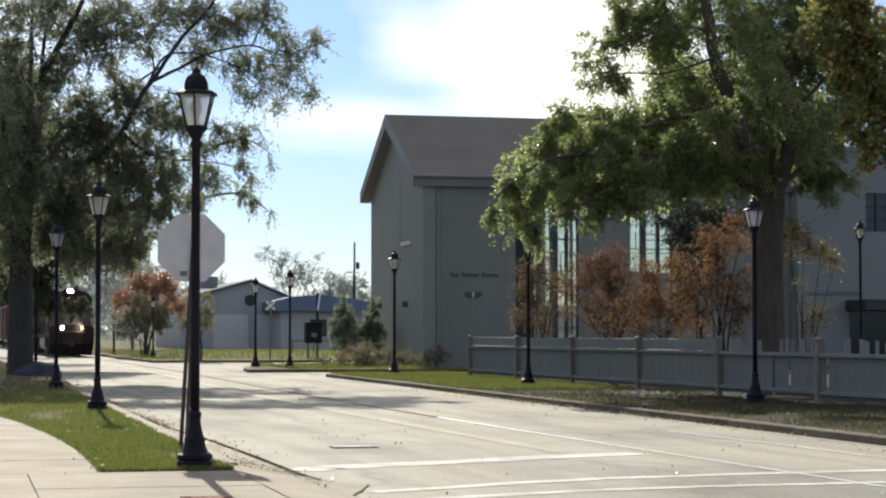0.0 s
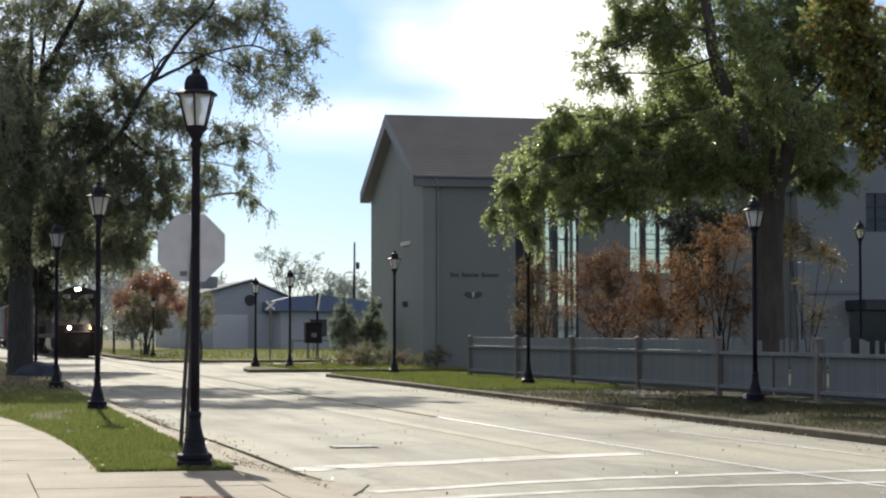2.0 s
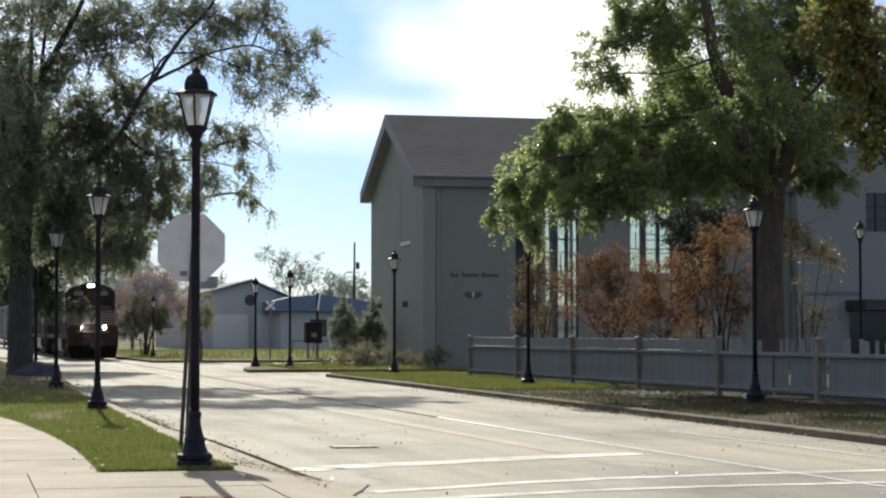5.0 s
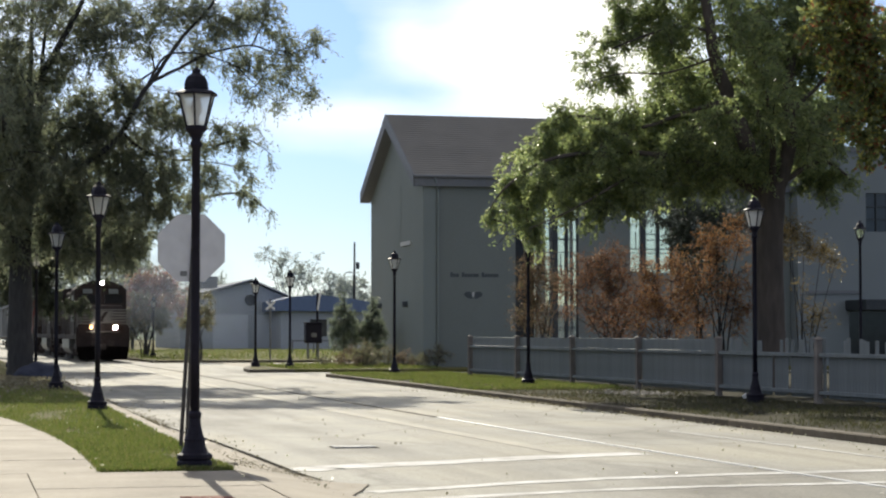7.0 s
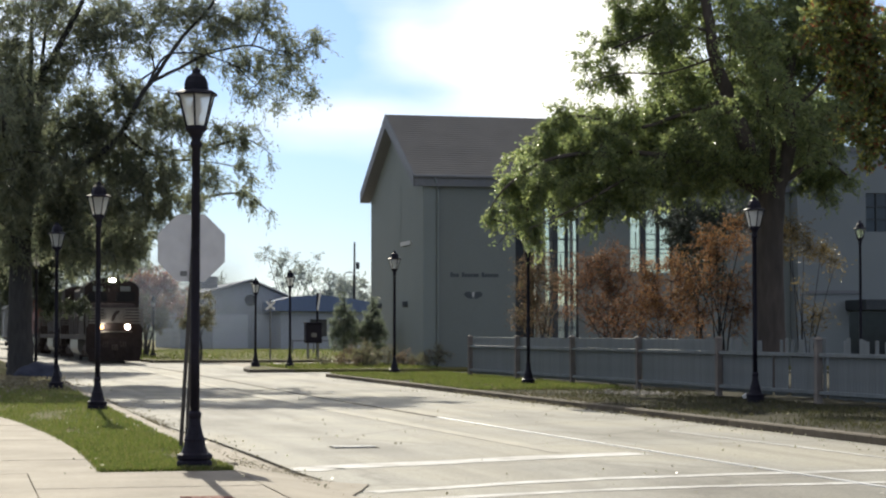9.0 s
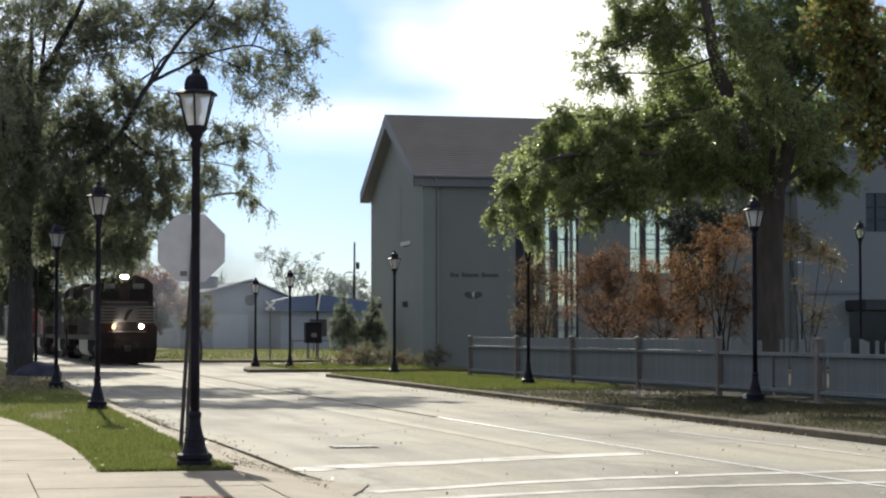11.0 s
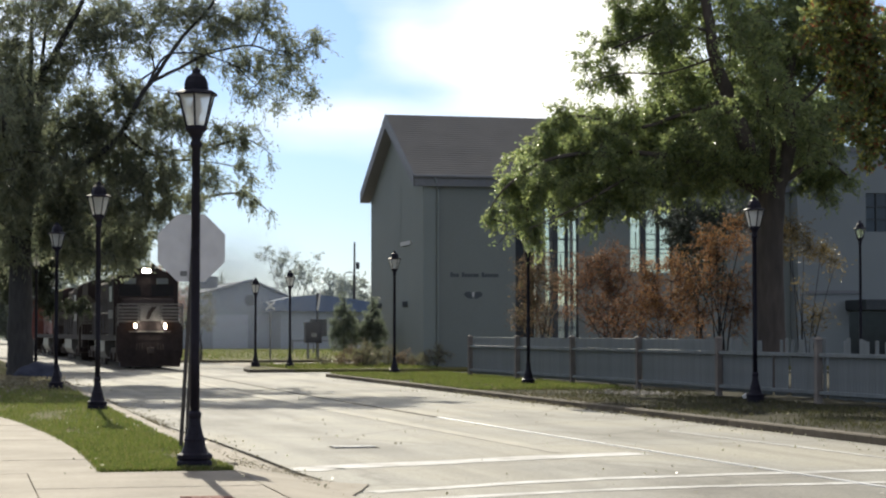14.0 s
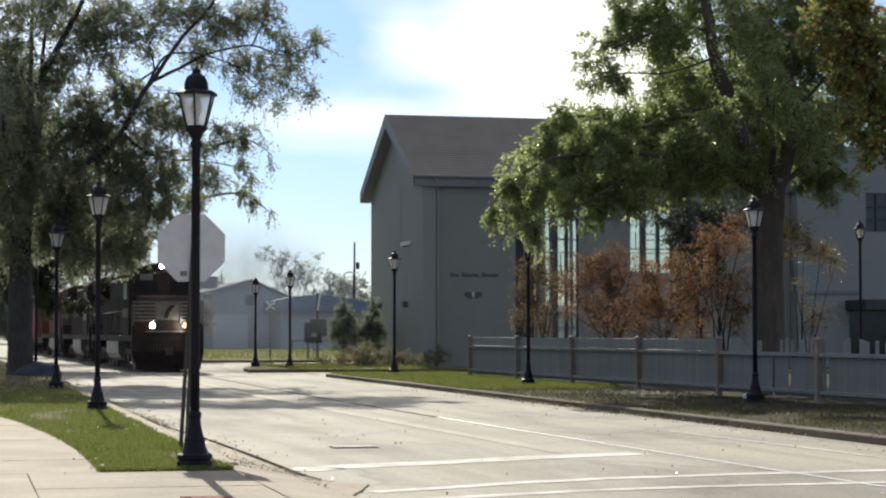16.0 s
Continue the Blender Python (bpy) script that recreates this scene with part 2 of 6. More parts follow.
# distance haze is put into these two leaf colours
M_FAR = leafy("haze_tinted_leaf", [(0.27, 0.295, 0.31), (0.29, 0.31, 0.32), (0.31, 0.32, 0.325)], 0.35)
M_STREETEND = leafy("haze_tinted_dark_leaf", [(0.10, 0.115, 0.11), (0.13, 0.145, 0.13), (0.16, 0.17, 0.15)], 0.35)
M_CONIFER = leafy("conifer_needle", [(0.09, 0.105, 0.085), (0.13, 0.15, 0.12), (0.28, 0.30, 0.26)], 0.45)
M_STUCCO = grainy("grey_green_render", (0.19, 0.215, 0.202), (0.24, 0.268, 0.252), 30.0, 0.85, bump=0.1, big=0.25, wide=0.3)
# darker copy of the gable render: the front wall's shade as colour
M_STUCCO_FRONT = grainy("shade_darkened_render", (0.162, 0.178, 0.164), (0.208, 0.228, 0.210), 30.0, 0.85, bump=0.1, big=0.25, wide=0.3)
M_LETTER = grainy("dull_dark_lettering", (0.055, 0.066, 0.072), (0.08, 0.092, 0.10), 9.0, 0.7, bump=0.02)
M_STUCCO_PALE = grainy("pale_grey_render", (0.185, 0.205, 0.205), (0.235, 0.258, 0.258), 30.0, 0.85, bump=0.1, big=0.25, wide=0.3)
M_STUCCO_LIGHT = grainy("pale_plate", (0.5, 0.5, 0.48), (0.6, 0.6, 0.58), 8.0, 0.7, bump=0.0)
M_TRUNK = grainy("brown_oak_bark", (0.045, 0.037, 0.032), (0.125, 0.10, 0.082), 7.0, 0.95, bump=0.9, big=0.7, stretch=(1, 1, 0.22))
M_TRIM = grainy("grey_trim", (0.13, 0.135, 0.142), (0.19, 0.195, 0.203), 9.0, 0.6, bump=0.05)
M_SHINGLE = grainy("grey_brown_shingle", (0.160, 0.146, 0.124), (0.220, 0.202, 0.172), 20.0, 0.9, bump=0.2, big=0.5, wide=0.4, spread=0.3)
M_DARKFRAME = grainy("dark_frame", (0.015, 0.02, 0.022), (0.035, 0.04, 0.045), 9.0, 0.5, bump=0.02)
M_PANE = clear_glass("window_glass", (0.93, 0.95, 0.90), 0.01)
M_DARKPANE = grainy("dark_window", (0.012, 0.016, 0.022), (0.03, 0.035, 0.045), 3.0, 0.08, bump=0.0)
M_FENCE = grainy("grey_painted_board", (0.12, 0.135, 0.136), (0.19, 0.208, 0.21), 12.0, 0.75, big=1.5, wide=0.5, stretch=(1, 1, 0.2), spread=0.16)
M_FENCE_POST = grainy("weathered_post", (0.12, 0.10, 0.085), (0.235, 0.205, 0.18), 14.0, 0.85, big=2.0, stretch=(1, 1, 0.2), spread=0.2)
# grey sheet with a blue cast that stands for distance haze
M_SHED = grainy("haze_blued_sheet_wall", (0.33, 0.36, 0.385), (0.42, 0.45, 0.475), 6.0, 0.7, big=0.2, bump=0.1)
M_SHED_DOOR = grainy("pale_roller_door", (0.52, 0.56, 0.60), (0.62, 0.66, 0.70), 5.0, 0.6, bump=0.05)
# blue roof, its colour lightened for the same haze
M_BLUE = grainy("haze_paled_blue_sheet", (0.125, 0.17, 0.27), (0.17, 0.22, 0.33), 6.0, 0.8, big=0.2, bump=0.05, sheen=0.1)
M_SHED_ROOF = grainy("dull_sheet_roof", (0.30, 0.31, 0.32), (0.40, 0.41, 0.42), 6.0, 1.0, big=0.2, bump=0.05, sheen=0.02)
# bark of the far trees, paled in colour for haze
M_FARBARK = grainy("haze_paled_bark", (0.15, 0.15, 0.15), (0.22, 0.22, 0.21), 4.0, 0.95, sheen=0.05)
M_LITTER = leafy("brown_litter_leaf", [(0.14, 0.115, 0.08), (0.2, 0.165, 0.115), (0.28, 0.24, 0.175), (0.16, 0.15, 0.09)], 0.2, 0.8)
M_PEBBLE = leafy("pale_pebble", [(0.24, 0.21, 0.17), (0.36, 0.325, 0.27), (0.5, 0.46, 0.39)], 0.0, 0.9)
M_PAVER = grainy("red_paver", (0.16, 0.075, 0.055), (0.28, 0.14, 0.10), 14.0, 0.9, spread=0.3, sheen=0.1)
M_CABGLASS = grainy("dusty_cab_glass", (0.012, 0.011, 0.012), (0.03, 0.027, 0.027), 3.0, 0.3, bump=0.0, sheen=0.15)
M_WHITE = grainy("white_enamel", (0.62, 0.62, 0.60), (0.78, 0.78, 0.76), 9.0, 0.5, bump=0.03)
# black paint with a reddish tint that stands for the headlights' flare
M_LOCO = grainy("flare_tinted_black_paint", (0.024, 0.018, 0.017), (0.056, 0.043, 0.039), 5.0, 0.7, bump=0.05, big=0.8, wide=0.5, sheen=0.1)
# dusty white, lowered in colour for the tree shade on the front
M_LOCOWHITE = grainy("shade_dimmed_dusty_white", (0.10, 0.092, 0.083), (0.19, 0.175, 0.157), 8.0, 0.6, bump=0.04, big=1.0, wide=0.5)
M_UNDER = grainy("grimy_underframe", (0.032, 0.023, 0.02), (0.085, 0.062, 0.05), 9.0, 0.85, bump=0.2)
M_TANK = grainy("dusty_fuel_tank", (0.06, 0.058, 0.055), (0.14, 0.135, 0.13), 6.0, 0.38, bump=0.05)
M_WHEEL = grainy("worn_wheel_steel", (0.06, 0.05, 0.045), (0.16, 0.14, 0.13), 9.0, 0.5, 0.6)
M_REDCAR = grainy("faded_red_car_paint", (0.12, 0.03, 0.022), (0.20, 0.055, 0.042), 5.0, 0.65, big=0.6, wide=0.5)
M_GREYCAR = grainy("grey_car_paint", (0.17, 0.17, 0.17), (0.30, 0.30, 0.29), 5.0, 0.65, big=0.6, wide=0.5)
M_BEAM = glowing("headlight_beam", (1.0, 0.93, 0.80), 80.0)
M_AMBER = glowing("amber_lamp", (1.0, 0.50, 0.17), 5.0)
def thin_smoke(name, rx, rz, cover):
    """Thin grey smoke that fades out from the puff's middle to its rim."""
    m, n, l, b = material(name, 1.0)
    b.inputs["Base Color"].default_value = (0.55, 0.60, 0.66, 1)
    b.inputs["Specular IOR Level"].default_value = 0.0
    co = n.new("ShaderNodeTexCoord")
    flat = n.new("ShaderNodeMapping")
    flat.inputs["Scale"].default_value = (1 / rx, 0.0, 1 / rz)
    far = n.new("ShaderNodeVectorMath")
    far.operation = "LENGTH"
    fade = n.new("ShaderNodeMapRange")
    fade.interpolation_type = "SMOOTHSTEP"
    fade.inputs["From Min"].default_value, fade.inputs["From Max"].default_value = 0.05, 0.98
    fade.inputs["To Min"].default_value, fade.inputs["To Max"].default_value = cover, 0.0
    wisps = n.new("ShaderNodeTexNoise")
    wisps.inputs["Scale"].default_value, wisps.inputs["Detail"].default_value = 0.45, 4
    mul = n.new("ShaderNodeMath")
    mul.operation = "MULTIPLY"
    twice = n.new("ShaderNodeMath")
    twice.operation = "MULTIPLY"
    twice.inputs[1].default_value = 2.0
    l.new(co.outputs["Object"], flat.inputs["Vector"])
    l.new(flat.outputs[0], far.inputs[0])
    l.new(far.outputs["Value"], fade.inputs["Value"])
    l.new(co.outputs["Object"], wisps.inputs["Vector"])
    l.new(wisps.outputs["Fac"], twice.inputs[0])
    l.new(fade.outputs["Result"], mul.inputs[0])
    l.new(twice.outputs[0], mul.inputs[1])
    tr = n.new("ShaderNodeBsdfTransparent")
    mx = n.new("ShaderNodeMixShader")
    l.new(mul.outputs[0], mx.inputs[0])
    l.new(tr.outputs[0], mx.inputs[1])
    l.new(b.outputs[0], mx.inputs[2])
    l.new(mx.outputs[0], n["Material Output"].inputs["Surface"])
    return m


M_SMOKE = thin_smoke("diesel_haze", 6.0, 3.6, 0.24)
M_SMOKE_LOW = thin_smoke("low_diesel_haze", 7.0, 3.0, 0.17)
M_ROCK = grainy("bluish_tarpaulin", (0.03, 0.034, 0.052), (0.07, 0.076, 0.105), 4.0, 0.9, bump=0.3, sheen=0.1)
M_SHRUB = leafy("shrub_leaf", [(0.105, 0.11, 0.075), (0.15, 0.148, 0.10), (0.19, 0.17, 0.115), (0.19, 0.135, 0.10)], 0.4)
M_REDSHRUB = leafy("red_shrub_leaf", [(0.14, 0.085, 0.065), (0.18, 0.115, 0.085), (0.15, 0.13, 0.085)], 0.4)


# ---- building blocks ----
def box(bm, x0, x1, y0, y1, z0, z1, bevel=0.0):
    made = bmesh.ops.create_cube(bm, size=1.0, matrix=Matrix.LocRotScale(
        ((x0 + x1) / 2, (y0 + y1) / 2, (z0 + z1) / 2), None, (abs(x1 - x0), abs(y1 - y0), abs(z1 - z0))))
    if bevel:
        edges = list({e for v in made["verts"] for e in v.link_edges})
        bmesh.ops.bevel(bm, geom=edges, offset=bevel, segments=1, affect="EDGES")
    return bm


def boxed(*a, **k):
    return box(bmesh.new(), *a, **k)


def rod(bm, a, b, r0, r1=None, sides=10):
    a, b = Vector(a), Vector(b)
    r1 = r0 if r1 is None else r1
    d = b - a
    m = Matrix.Translation((a + b) / 2) @ d.to_track_quat("Z", "Y").to_matrix().to_4x4()
    bmesh.ops.create_cone(bm, cap_ends=True, segments=sides, radius1=r0, radius2=r1, depth=d.length, matrix=m)
    return bm


def turned(bm, profile, sides=24, centre=(0, 0, 0), phase=0.0):
    """A turned body about z: (radius, height) from the foot upwards."""
    rings = []
    for r, z in profile:
        rings.append([bm.verts.new((centre[0] + r * math.cos(phase + 2 * math.pi * i / sides),
                                    centre[1] + r * math.sin(phase + 2 * math.pi * i / sides), centre[2] + z)) for i in range(sides)])
    for a, b in zip(rings, rings[1:]):
        for i in range(sides):
            bm.faces.new((a[i], a[(i + 1) % sides], b[(i + 1) % sides], b[i]))
    bm.faces.new(rings[0][::-1])
    bm.faces.new(rings[-1])
    return bm


def prism(bm, outline, axis, a, b):
    """An outline of (u, v) drawn out along axis from a to b: along x it is (y, z), along y (x, z), along z (x, y)."""
    def at(u, v, w):
        return {"x": (w, u, v), "y": (u, w, v), "z": (u, v, w)}[axis]
    p = [bm.verts.new(at(u, v, a)) for u, v in outline]
    q = [bm.verts.new(at(u, v, b)) for u, v in outline]
    faces = [bm.faces.new(p), bm.faces.new(q[::-1])]
    for i in range(len(p)):
        j = (i + 1) % len(p)
        faces.append(bm.faces.new((p[j], p[i], q[i], q[j])))
    bmesh.ops.recalc_face_normals(bm, faces=faces)
    return bm


def mesh_of(name, bm, mat, smooth=False):
    me = bpy.data.meshes.new(name)
    if smooth:
        for f in bm.faces:
            f.smooth = True
    bm.to_mesh(me)
    bm.free()
    me.materials.append(mat)
    return me


def part(name, bm, mat, parent, label="", smooth=False):
    ob = new(name, mesh_of(name, bm, mat, smooth))
    ob.parent = parent
    return tagged(ob, label)


def thing(name, label, category, m=None, group="", kind=""):
    ob = new(name)
    ob.matrix_basis = m or Matrix()
    return tagged(ob, label, category, group, kind)


def setting(name, bm, mat, label, category, smooth=False):
    return tagged(new(name, mesh_of(name, bm, mat, smooth)), label, category, kind="structure")


def quads(name, corners, mat, parent=None):
    """One mesh of many loose quads; corners is an array (n, 4, 3)."""
    n = len(corners)
    me = bpy.data.meshes.new(name)
    me.vertices.add(n * 4)
    me.vertices.foreach_set("co", corners.astype(np.float32).ravel())
    me.loops.add(n * 4)
    me.loops.foreach_set("vertex_index", np.arange(n * 4, dtype=np.int32))
    me.polygons.add(n)
    me.polygons.foreach_set("loop_start", np.arange(0, n * 4, 4, dtype=np.int32))
    me.update()
    me.materials.append(mat)
    ob = new(name, me)
    ob.parent = parent
    return ob


def unit(v):
    return v / np.maximum(np.linalg.norm(v, axis=-1, keepdims=True), 1e-6)


def leaf_quads(pos, way, length, width, rng):
    """Pointed leaves at pos along way."""
    n = len(pos)
    side = unit(np.cross(way, unit(rng.normal(size=(n, 3)))))
    ln = (length * rng.uniform(0.7, 1.3, (n, 1)))
    wd = (width * rng.uniform(0.7, 1.3, (n, 1)))
    up = np.cross(side, way)
    mid = pos + way * ln * 0.45 + up * ln * 0.08
    return np.stack([pos, mid + side * wd / 2, pos + way * ln, mid - side * wd / 2], axis=1)


class Plant:
    """Grows limbs and leaf sprays for one tree, in the tree's own space."""

    def __init__(self, seed):
        self.rng = np.random.default_rng(seed)
        self.nodes, self.radii = [], []
        self.verts, self.faces, self.leaves = [], [], []

    def tube(self, path, radii, sides=6):
        base = len(self.verts)
        path = [Vector(p) for p in path]
        whole = (path[-1] - path[0]).normalized()
        ref = min((Vector((1, 0, 0)), Vector((0, 1, 0)), Vector((0, 0, 1))), key=lambda a: abs(a.dot(whole)))
        for i, p in enumerate(path):
            d = (path[min(i + 1, len(path) - 1)] - path[max(i - 1, 0)]).normalized()
            u = d.cross(ref).normalized()
            w = d.cross(u)
            for k in range(sides):
                a = 2 * math.pi * k / sides
                wob = 1 + 0.12 * noise.noise(p * 1.3 + Vector((k, 0, 0))) if radii[i] > 0.1 else 1
                self.verts.append(p + (u * math.cos(a) + w * math.sin(a)) * radii[i] * wob)
        for i in range(len(path) - 1):
            for k in range(sides):
                a, b = base + i * sides + k, base + i * sides + (k + 1) % sides
                self.faces.append((a, b, b + sides, a + sides))
        for p, r in zip(path, radii):
            self.nodes.append(tuple(p))
            self.radii.append(r)

    def limb(self, points, r0, r1, steps=5, sides=8, wobble=0.05):
        """A limb through points, smoothed, with a little unevenness."""
        pts = [Vector(p) for p in points]
        path = []
        for i in range(len(pts) - 1):
            p0, p1, p2, p3 = pts[max(i - 1, 0)], pts[i], pts[i + 1], pts[min(i + 2, len(pts) - 1)]
            for s in range(steps):
                t = s / steps
                path.append(0.5 * ((2 * p1) + (p2 - p0) * t + (2 * p0 - 5 * p1 + 4 * p2 - p3) * t * t + (3 * p1 - p0 - 3 * p2 + p3) * t ** 3))
        path.append(pts[-1])
        n = len(path)
        for i in range(1, n - 1):
            path[i] = path[i] + Vector(self.rng.normal(size=3)) * wobble * (r1 + (r0 - r1) * (1 - i / n)) * 1.2
        radii = [r0 + (r1 - r0) * (i / (n - 1)) ** 0.8 for i in range(n)]
        self.tube(path, radii, sides)

    def foliage(self, blobs, count, spray, leaf, droop=0.5, twigs=7, per=14, depth=1.0, shell=0.3, loose=0.06):
        """Fills blobs (x, y, z, radius) with count sprays, each hung on the nearest limb. spray: a spray's size; leaf: length, width."""
        rng = self.rng
        vol = np.array([b[3] ** 2 for b in blobs])
        pick = rng.choice(len(blobs), count, p=vol / vol.sum())
        b = np.array(blobs)[pick]
        off = unit(rng.normal(size=(count, 3))) * rng.uniform(shell, 1.0, (count, 1)) ** 0.6
        off[:, 1] *= depth
        ends = b[:, :3] + off * b[:, 3:4]
        stems = np.array(self.nodes)
        home = stems[len(stems) // 4:].mean(axis=0)
        order = np.argsort(np.linalg.norm(ends - home, axis=1))
        for e in ends[order]:
            arr = np.array(self.nodes)
            d = np.linalg.norm(arr - e, axis=1) + 2.0 * np.array(self.radii)
            near = arr[int(np.argmin(d))]
            gap = np.linalg.norm(e - near)
            mid = (near + e) / 2 + rng.normal(size=3) * gap * 0.10 + np.array((0, 0, 0.10 * gap))
            r = min(0.012 + 0.012 * gap, 0.05)
            self.tube([near, mid, e], [r, r * 0.7, 0.006], 4)
            n = twigs
            way = unit(rng.normal(size=(n, 3)) + (e - near) / max(gap, 0.1) * 0.8 + np.array((0, 0, -droop)))
            size = spray * rng.uniform(0.5, 1.25, (n, 1))
            t = rng.uniform(0.05, 1.0, (n, per, 1))
            pos = e + way[:, None, :] * size[:, None, :] * t + np.array((0, 0, -1)) * (t ** 2) * droop * spray * 0.5
            pos = pos + rng.normal(size=(n, per, 3)) * spray * loose
            lw = unit(way[:, None, :] + rng.normal(size=(n, per, 3)) * 0.9 + np.array((0, 0, -droop * 0.6)))
            self.leaves.append(leaf_quads(pos.reshape(-1, 3), lw.reshape(-1, 3), leaf[0], leaf[1], rng))

    def sprays(self, blobs, density, spray, leaf, droop=0.6, twigs=7, per=12, clump=0.15, loose=0.04, spread=1.4):
        """Leafy branchlets in blobs (x, y, z, radius): twigs leave each branchlet along its length. clump gathers them and leaves gaps."""
        rng = self.rng
        b = np.array(blobs)
        area = b[:, 3] ** 2
        want = int(density * area.sum())
        b[:, 3] *= spread
        tries = int(want * (1 + clump))
        pick = rng.choice(len(b), tries, p=area / area.sum())
        off = unit(rng.normal(size=(tries, 3))) * rng.uniform(0, 1, (tries, 1)) ** 0.5
        ends = b[pick, :3] + off * b[pick, 3:4]
        lump = np.array([noise.noise(Vector(e) * 1.5) for e in ends]) + rng.normal(size=tries) * 0.12
        ends = ends[np.argsort(-lump)[:want]]
        home = np.array(self.nodes).mean(axis=0)
        for e in ends[np.argsort(np.linalg.norm(ends - home, axis=1))]:
            arr = np.array(self.nodes)
            near = arr[int(np.argmin(np.linalg.norm(arr - e, axis=1) + 2.0 * np.array(self.radii)))]
            gap = np.linalg.norm(e - near)
            bow = rng.normal(size=3) * gap * 0.16 + np.array((0, 0, 0.14 * gap))
            line = np.array([near, near * 0.66 + e * 0.34 + bow, near * 0.33 + e * 0.67 + bow * 0.8, e])
            r = min(0.010 + 0.013 * gap, 0.05)
            self.tube(list(line), [r, r * 0.8, r * 0.6, 0.006], 4)
            reach = min(max(gap, spray), 2.2 * spray)
            u = rng.uniform(max(0.0, 1 - 1.1 * reach / max(gap, 0.01)), 1.0, twigs)
            u[0] = 1.0
            at = np.stack([np.interp(u, (0, 0.34, 0.67, 1), line[:, k]) for k in range(3)], axis=1)
            way = unit(rng.normal(size=(twigs, 3)) * 0.75 + (e - near) / max(gap, 0.1) * 0.9 + np.array((0, 0, -0.5 * droop)))
            size = spray * rng.uniform(0.35, 1.2, (twigs, 1))
            t = rng.uniform(0.1, 1.0, (twigs, per, 1))
            pos = at[:, None, :] + way[:, None, :] * size[:, None, :] * t + np.array((0, 0, -1)) * (t ** 2) * droop * size[:, None, :] * 0.5
            pos = pos + rng.normal(size=(twigs, per, 3)) * loose
            for k in range(min(3, twigs)):
                tip = at[k] + way[k] * size[k] * 0.55 + np.array((0, 0, -0.15 * droop)) * size[k]
                end = at[k] + way[k] * size[k] + np.array((0, 0, -0.5 * droop)) * size[k]
                keep = len(self.nodes)
                self.tube([at[k], tip, end], [0.008, 0.006, 0.003], 3)
                del self.nodes[keep:], self.radii[keep:]
            lw = unit(way[:, None, :] * 1.1 + rng.normal(size=(twigs, per, 3)) * 0.6 + np.array((0, 0, -droop * 0.5)))
            self.leaves.append(leaf_quads(pos.reshape(-1, 3), lw.reshape(-1, 3), leaf[0], leaf[1], rng))

    def finish(self, owner, bark, leafmat):
        if self.faces:
            me = bpy.data.meshes.new("trunk")
            me.from_pydata([tuple(v) for v in self.verts], [], self.faces)
            me.polygons.foreach_set("use_smooth", [True] * len(me.polygons))
            me.materials.append(bark)
            ob = new("trunk", me)
            ob.parent = owner
        if self.leaves:
            quads("crown", np.concatenate(self.leaves), leafmat, owner)


# ---- ground, road, pavements ----
ROAD_Z, TRACK = -0.12, 8.44
LEFT_KERB, RIGHT_KERB = 3.20, 13.75


def ground_and_roads():
    setting("ground", boxed(-2500, 2500, -600, 3500, -1.0, -0.16), M_GROUND, "flat rough grass and earth to the horizon", "ground")
    setting("road", prism(bmesh.new(), [(3.33, -40), (13.62, -40), (13.62, 700), (-9.0, 700), (3.33, 75)], "z", -0.5, ROAD_Z), M_ROAD, "pale sun-bleached asphalt street with rails", "road")
    setting("side_road", boxed(13.62, 80, 77.2, 86.0, -0.5, ROAD_Z - 0.004), M_ROAD, "pale asphalt side street joining the main street", "road")
    setting("gutter", prism(bmesh.new(), [(3.32, -40), (4.0, -40), (4.02, 23.2), (3.97, 24.6), (3.92, 28.4), (3.83, 32.6), (3.68, 35.5), (3.58, 38.0), (3.50, 50), (3.48, 75), (3.32, 75)], "z", -0.4, ROAD_Z + 0.006), M_CONCRETE, "concrete gutter strip beside the kerb", "gutter")
    # raised verges
    setting("verge_west", prism(bmesh.new(), [(-70, -40), (3.05, -40), (3.05, 75), (-3.75, 420), (-70, 420)], "z", -0.6, 0.0), M_LAWN, "grass verge with worn earth patches", "lawn")
    setting("verge_east", boxed(13.90, 90, 5, 77.0, -0.6, 0.0), M_EARTH, "earth and leaf litter darkened for tree shade, with thin grass before the fence", "lawn")
    bm = prism(bmesh.new(), [(12.0, 85.9), (13.9, 86.3), (90, 86.3), (90, 98.6), (15.2, 98.6), (13.75, 97.0), (13.0, 93.5), (12.3, 89)], "z", -0.6, 0.0)
    setting("verge_corner", bm, M_LAWN, "grass corner beyond the side street", "lawn")
    setting("verge_far", prism(bmesh.new(), [(10.6, 114.5), (90, 114.5), (90, 420), (9.9, 420), (10.0, 130)], "z", -0.6, 0.0), M_LAWN, "wide green lawn before the sheds", "lawn")
    setting("forecourt", boxed(13.622, 60, 98.6, 114.5, -0.5, ROAD_Z - 0.002), M_CONCRETE, "pale concrete forecourt beside the street", "pavement")


